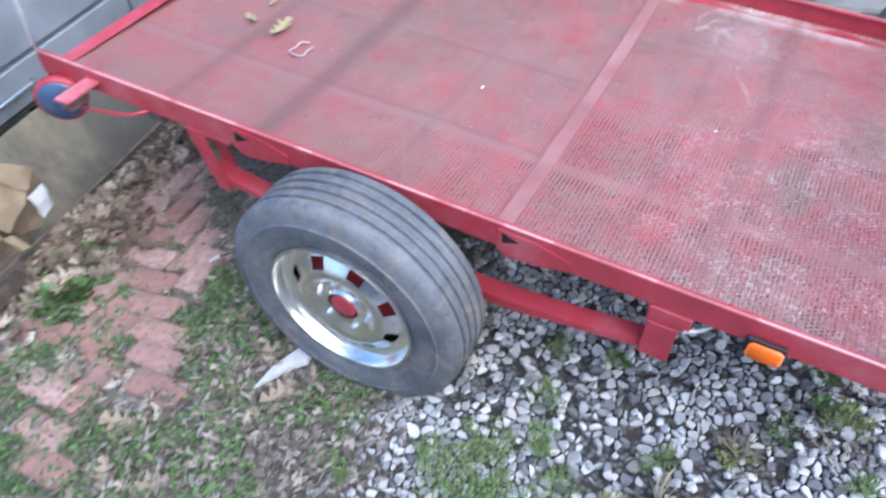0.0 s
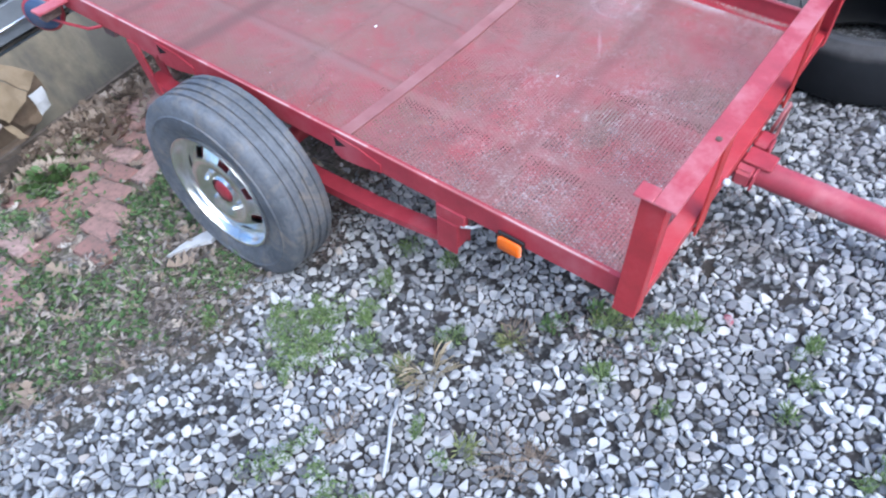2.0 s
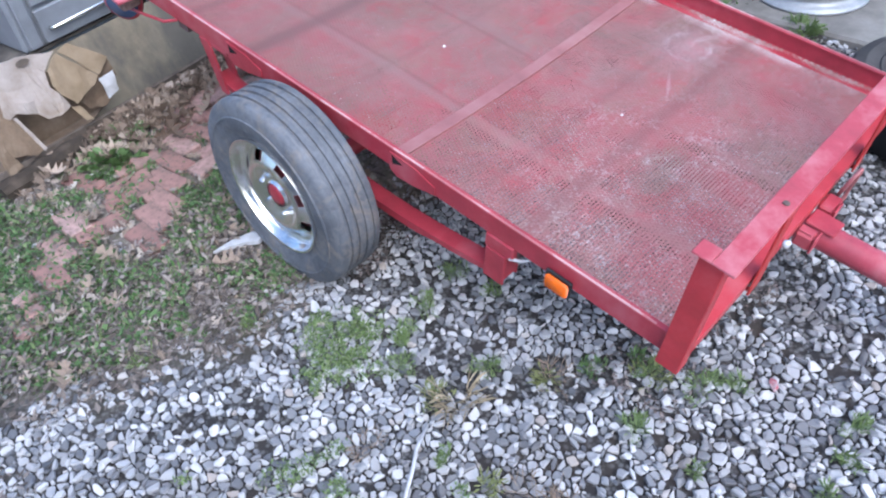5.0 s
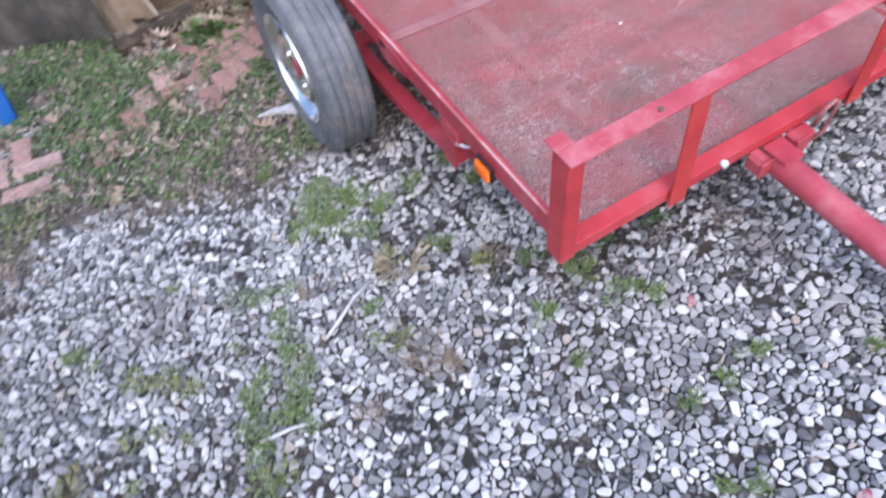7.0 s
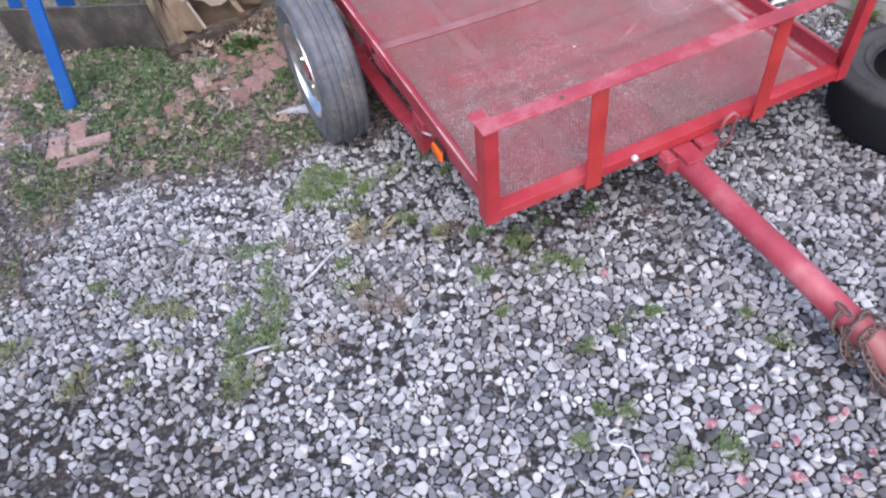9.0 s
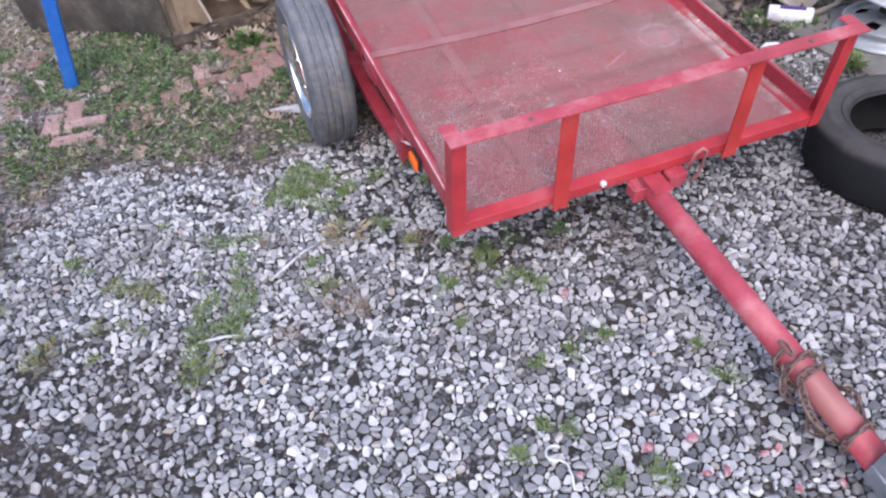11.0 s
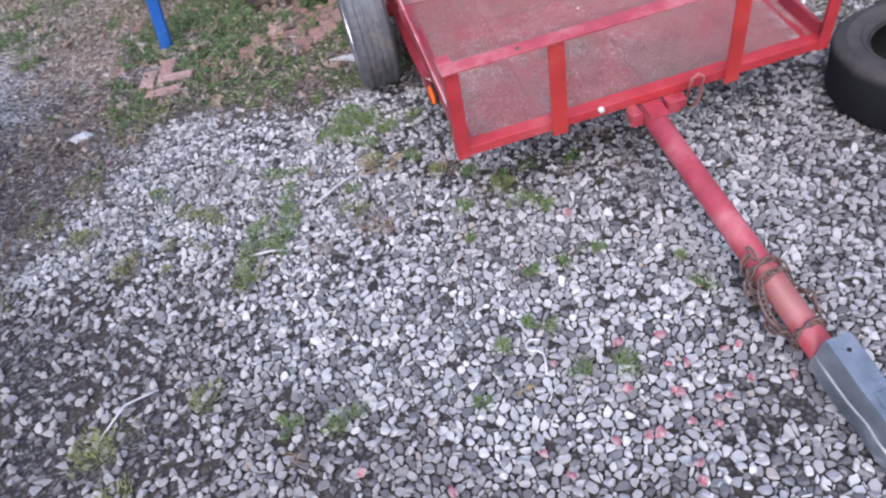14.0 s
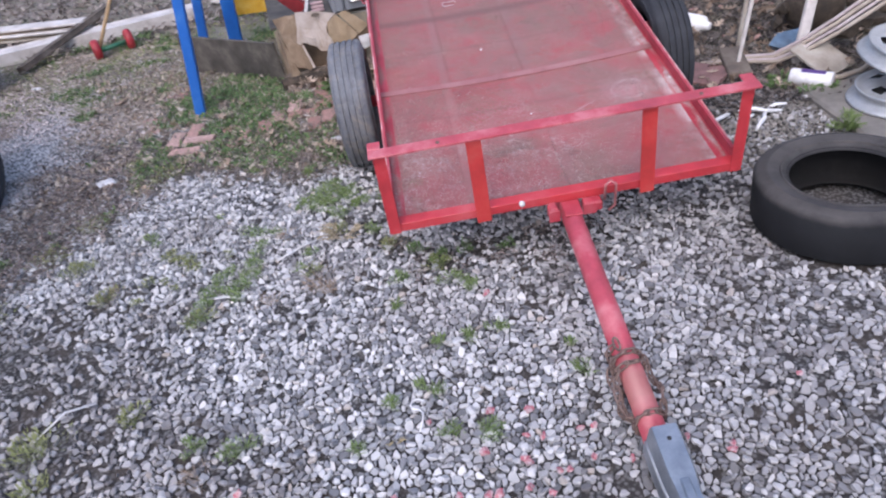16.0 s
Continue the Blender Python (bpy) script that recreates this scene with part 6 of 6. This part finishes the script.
for k in range(3):
    v, f = tube([(-0.415, 2.85, 0.328 + 0.024 * k), (-0.41, 2.85, 0.329 + 0.024 * k), (-0.34, 2.855, 0.327 + 0.024 * k), (-0.325, 2.855, 0.326 + 0.024 * k)], [0.006, 0.011, 0.011, 0.006], 10)
    tagged(obj("pink_roll", v, f, PINKSTRING, None, "", True), "dusty pink roll stacked on the platform", "roll", "pink rolls")

# ---- right side clutter ----


def blob(name, x, y, z, sx, sy, sz, mat, label, category, turn=0, group=""):
    pts, tri = ROCKS[int(abs(x * 7 + y * 13)) % 16]
    ob = obj(name, pts * (sx, sy, sz), [tuple(map(int, k)) for k in tri], mat)
    ob.matrix_world = pose(x, y, z, 0, 0, turn)
    return tagged(ob, label, category, group)


can = thing("white_can", "white can with a purple band lying on rubble", "can", pose(2.14, 1.03, 0.050, 0, 0, -44))
v, f = revolve([(0.0, -0.10), (0.038, -0.10), (0.042, -0.095), (0.042, 0.095), (0.038, 0.10), (0.0, 0.10)], 24, "x")
obj("body", v, f, WHITE, can, "", True)
v, f = revolve([(0.0425, -0.05), (0.0432, -0.045), (0.0432, 0.06), (0.0425, 0.065)], 24, "x", lambda i, j: 7 < j < 22)
obj("band", v, f, PURPLE, can, "purple printed band", True)
cap = thing("white_bottle", "small white bottle lying in rubble", "bottle", pose(1.94, 2.05, 0.055, 0, 0, -60) @ Matrix.Scale(1.3, 4))
v, f = revolve([(0.0, -0.07), (0.04, -0.07), (0.042, -0.06), (0.042, 0.045), (0.02, 0.065), (0.018, 0.085), (0.0, 0.085)], 20, "x")
obj("body", v, f, WHITE, cap, "", True)
for k in range(4):
    off = 0.020 * k
    v, f = tube([(1.76 + off, 1.50, 0.03), (1.88, 1.45 + off, 0.024), (1.99, 1.40 + off, 0.030 + off * 0.2), (2.10, 1.31 + off, 0.045 + off * 0.3), (2.21, 1.25 + off, 0.10 + off * 0.6), (2.36, 1.21 + off, 0.19 + off * 0.8), (2.55, 1.18 + off, 0.31 + off), (2.85, 1.16 + off, 0.49 + off * 1.2)], (0.0105, 0.008, 0.0105, 0.009)[k], 10)
    tagged(obj("garden_hose", v, f, (HOSE, PINKHOSE)[k % 2], None, "", True), "stiff pale hose bending up out of rubble", "hose", "hoses")
v, f = tube([(2.16, 1.03, 0.05), (2.26, 0.99, 0.05), (2.36, 0.98, 0.07), (2.6, 1.06, 0.16)], 0.013, 10)
tagged(obj("garden_hose", v, f, HOSE, None, "", True), "beige hose trailing over the slab edge", "hose", "hoses")
for a, b, w, t, mat, lab in (((1.90, 1.36, 0.0), (1.985, 1.40, 0.42), 0.018, 0.018, PALEWOOD, "pale stake standing in rubble"), ((2.02, 1.62, 0.0), (2.09, 1.68, 0.34), 0.022, 0.02, WOOD, "grey board standing in rubble"), ((2.20, 1.30, 0.0), (2.36, 1.44, 0.60), 0.055, 0.03, PALEWOOD, "pale post leaning in rubble"), ((2.325, 1.085, 0.030), (2.225, 1.30, 0.13), 0.19, 0.016, WOOD, "tan weathered panel lying against rubble"), ((1.955, 1.58, 0.045), (1.865, 1.23, 0.045), 0.12, 0.035, DARKBOARD, "grey-brown broken slab lying on dirt"), ((1.60, 1.46, 0.032), (1.80, 1.26, 0.032), 0.25, 0.02, DULLRED, "dusty red-brown board lying on dirt"), ((1.49, 0.77, 0.035), (1.64, 0.85, 0.035), 0.020, 0.012, BONE, "pale stick lying on gravel")):
    tagged(part("board", plank_between(a, b, w, t), mat), lab, "board", "scrap boards")
# pot kept near-black, painting in the shadows of the heap
v, f = revolve([(0.0, 0.0), (0.12, 0.0), (0.16, 0.10), (0.17, 0.26), (0.155, 0.27), (0.14, 0.12), (0.0, 0.10)], 24, "z")
pot = tagged(obj("clay_pot", v, f, DARKWOOD, None, "", True), "dark brown plant pot standing among rubble", "pot")
pot.matrix_world = pose(2.52, 1.78, 0.0, 0, 6, 0)
flakes("rubble_litter", 16000, lambda x, y: (x > 1.45 or y > 1.5) and y > 0.86 + 0.12 * noise.noise((x * 5, y * 5, 7.0)), (0.012, 0.05), (0.003, 0.010), (0.004, 0.035), 0.4, SHADELITTER, "leaves and scraps among rubble, coloured dark for its shadows", "litter", (1.28, 3.1, 0.72, 2.8))
for i in range(190):
    x, y = rng.uniform(1.48, 2.95), rng.uniform(1.06, 2.7)
    s = rng.uniform(0.025, 0.10)
    blob("rubble", x, y, s * 0.2, s, s * rng.uniform(0.5, 1), s * 0.7, (DARKBOARD, DARKWOOD, CONCRETE, PLYDARK, BRICK, DARKWOOD)[i % 6], "broken rubble lump on the dirt", "rubble", rng.uniform(0, 360), "rubble heap")
blob("tarp_bundle", 2.27, 1.50, 0.07, 0.30, 0.20, 0.17, TARP, "crumpled blue tarp among rubble", "tarp", 20)
for pts in ([(1.70, 0.88), (1.73, 0.87), (1.77, 0.845), (1.80, 0.82), (1.84, 0.825), (1.88, 0.80)], [(1.81, 0.815), (1.775, 0.77), (1.765, 0.74), (1.72, 0.70), (1.69, 0.66)], [(1.84, 0.86), (1.88, 0.87), (1.92, 0.84)], [(1.74, 0.80), (1.70, 0.79), (1.66, 0.80)]):
    v, f = tube([(x, y, 0.030 + 0.008 * math.sin(40 * x)) for x, y in pts], [0.006] + [0.010] * (len(pts) - 2) + [0.005], 7)
    tagged(obj("plastic_strip", v, f, WHITE, None, "", True), "torn white plastic strip on gravel", "scrap", "plastic strips")

clump("grass_tuft", 2.06, 0.56, 0.075, 170, LEAF, "bright green grass tuft at the slab corner", "grass", 0.05, 0.006, 0.9)
for x, y, r in ((2.08, 0.95, 0.05), (2.15, 0.93, 0.045), (2.00, 1.06, 0.06), (2.03, 1.14, 0.06), (2.21, 0.93, 0.04)):
    clump("dark_weed", x, y, r, 45, GRASS, "dark weed beside the white can", "weed", 0.030, 0.010, 0.8, "weeds by the can")
# dark wood lumps, more of them added to stand in for shadows
for i in range(26):
    x, y = rng.uniform(2.3, 2.9), rng.uniform(1.30, 1.95)
    blob("rotten_log", x, y, 0.06 + 0.10 * rng.random(), rng.uniform(0.10, 0.22), 0.10, 0.13, DARKWOOD, "dark wood lump standing in for shadow in the rubble heap", "wood", rng.uniform(0, 360), "rubble heap")
spots = []
for _ in range(240):
    spots.append((rng.uniform(1.5, 2.7), rng.uniform(1.02, 2.6), rng.uniform(0.012, 0.05), rng.uniform(0.04, 0.10), rng.normal(0, 0.6), rng.normal(0, 0.6), rng.uniform(0, 6.3), rng.integers(8)))
strew("rubble_leaves", LEAVES, spots, DRYLEAF, "curled brown leaves caught among rubble", "leaves")
spots = []
for _ in range(2600):
    x, y = rng.uniform(1.30, 2.08), rng.uniform(0.38, 1.05)
    if y < 1.02 - 0.15 * (x - 1.3):
        spots.append((x, y, 0.006, rng.uniform(0.008, 0.022), rng.normal(0, 0.3), rng.normal(0, 0.3), rng.uniform(0, 6.3), rng.integers(16)))
strew("dull_grit", ROCKS, spots, CONCRETE, "dull grey-brown grit beside the slab", "stones")
# white outbuilding at the edge of the slab
shed = thing("white_building", "white clapboard building standing on the concrete slab", "building")
part("wall", block((3.2, 0.95, 0.035), (3.3, 4.9, 2.6), None, 0.004), SIDING, shed)
part("side_wall", block((3.3, 0.95, 0.035), (6.0, 1.05, 2.6), None, 0.004), SIDING, shed)
part("roof", block((3.05, 0.8, 2.6), (6.1, 5.0, 2.72), None, 0.01), WOOD, shed)

# ---- parked car ----
car = thing("parked_car", "blue car with wire-spoke wheel covers parked on dirt", "car", pose(-2.145, 1.27, 0.0, 0, 0, 85.5))
# car axis along local x (nose to +x), this wheel at the local origin, its face looking to local -y
bm = bmesh.new()
outline = [(-3.2, 0.25), (-3.3, 0.55), (-3.1, 0.80), (-2.2, 0.88), (-1.7, 1.32), (-0.6, 1.34), (-0.05, 0.92), (0.31, 0.84), (0.425, 0.62), (0.42, 0.34)]
arch = [(0.40 * math.cos(a), 0.31 + 0.40 * math.sin(a)) for a in [math.pi * k / 10 for k in range(11)]]
ring = outline + [(x, z) for x, z in arch if z > 0.22] + [(-0.42, 0.22)]
near, far = [bm.verts.new((x, 0.0 if z < 0.9 else 0.12, z)) for x, z in ring], [bm.verts.new((x, 1.6 if z < 0.9 else 1.48, z)) for x, z in ring]
bm.faces.new(near)
bm.faces.new(far[::-1])
for i in range(len(ring)):
    bm.faces.new((near[i], near[(i + 1) % len(ring)], far[(i + 1) % len(ring)], far[i]))
bmesh.ops.bevel(bm, geom=list(bm.edges), offset=0.02, segments=2, affect="EDGES", clamp_overlap=True)
part("body", bm, CARBLUE, car)
part("sill", block((-2.0, -0.012, 0.16), (-0.36, -0.001, 0.44), None, 0.004), CARLIGHT, car, "light blue lower panel")
for x0 in (0.0, -2.45):
    for y0, sg in ((0.07, -1), (1.53, 1)):
        v, f = revolve(tyre_profile(0.31, 0.19, 0.18), 48, "x")
        q = pose(x0, y0, 0.312, 0, 0, 90 * sg)
        wh = obj("wheel", [q @ Vector(p) for p in v], f, RUBBER_DARK, car, "black rubber tyre", True)
        v, f = revolve([(0.188, 0.075), (0.187, 0.108), (0.176, 0.115), (0.166, 0.104), (0.160, 0.086), (0.150, 0.056), (0.0, 0.056)], 40, "x")
        cov = obj("wheel_cover", [q @ Vector(p) for p in v], f, BLACK, wh, "", True)
        v, f = revolve([(0.190, 0.076), (0.1885, 0.110), (0.174, 0.118), (0.164, 0.104)], 40, "x")
        obj("trim_ring", [q @ Vector(p) for p in v], f, CHROME, cov, "chrome trim ring", True)
        v, f = revolve([(0.042, 0.07), (0.040, 0.111), (0.030, 0.124), (0.0, 0.128)], 24, "x")
        obj("centre_cap", [q @ Vector(p) for p in v], f, CHROME, cov, "chrome centre cap", True)
        for k in range(28):
            a = 2 * math.pi * k / 28
            b = a + (0.22 if k % 2 else -0.22)
            v, f = tube([q @ Vector(p) for p in ((0.106, 0.038 * math.cos(a), 0.038 * math.sin(a)), (0.100 if k % 2 else 0.086, 0.165 * math.cos(b), 0.165 * math.sin(b)))], 0.0028, 5)
            obj("spoke", v, f, CHROME, cov)
# plain tub shape added in place of a distant second blue car
tub = thing("far_blue_standin", "dark blue tub shape standing in for a distant car", "tub", pose(-3.24, 3.38, 0.0))
v, f = revolve([(0.0, 0.03), (0.26, 0.03), (0.31, 0.34), (0.33, 0.35), (0.33, 0.37), (0.30, 0.37), (0.25, 0.06), (0.0, 0.06)], 28, "z")
obj("shell", v, f, CARBLUE, tub, "", True)
v, f = revolve([(0.0, 0.0), (0.28, 0.0), (0.285, 0.0295), (0.0, 0.0295)], 28, "z")
obj("base", v, f, BLACK, tub, "black base ring", True)
for a, b in (((-0.459, 2.82, 0.3155), (-0.416, 2.82, 0.44)), ((-0.490, 2.95, 0.3155), (-0.461, 2.95, 0.43))):
    tagged(part("white_post", plank_between(a, b, 0.022, 0.018), WHITE), "thin white post standing on the platform", "post", "white posts")
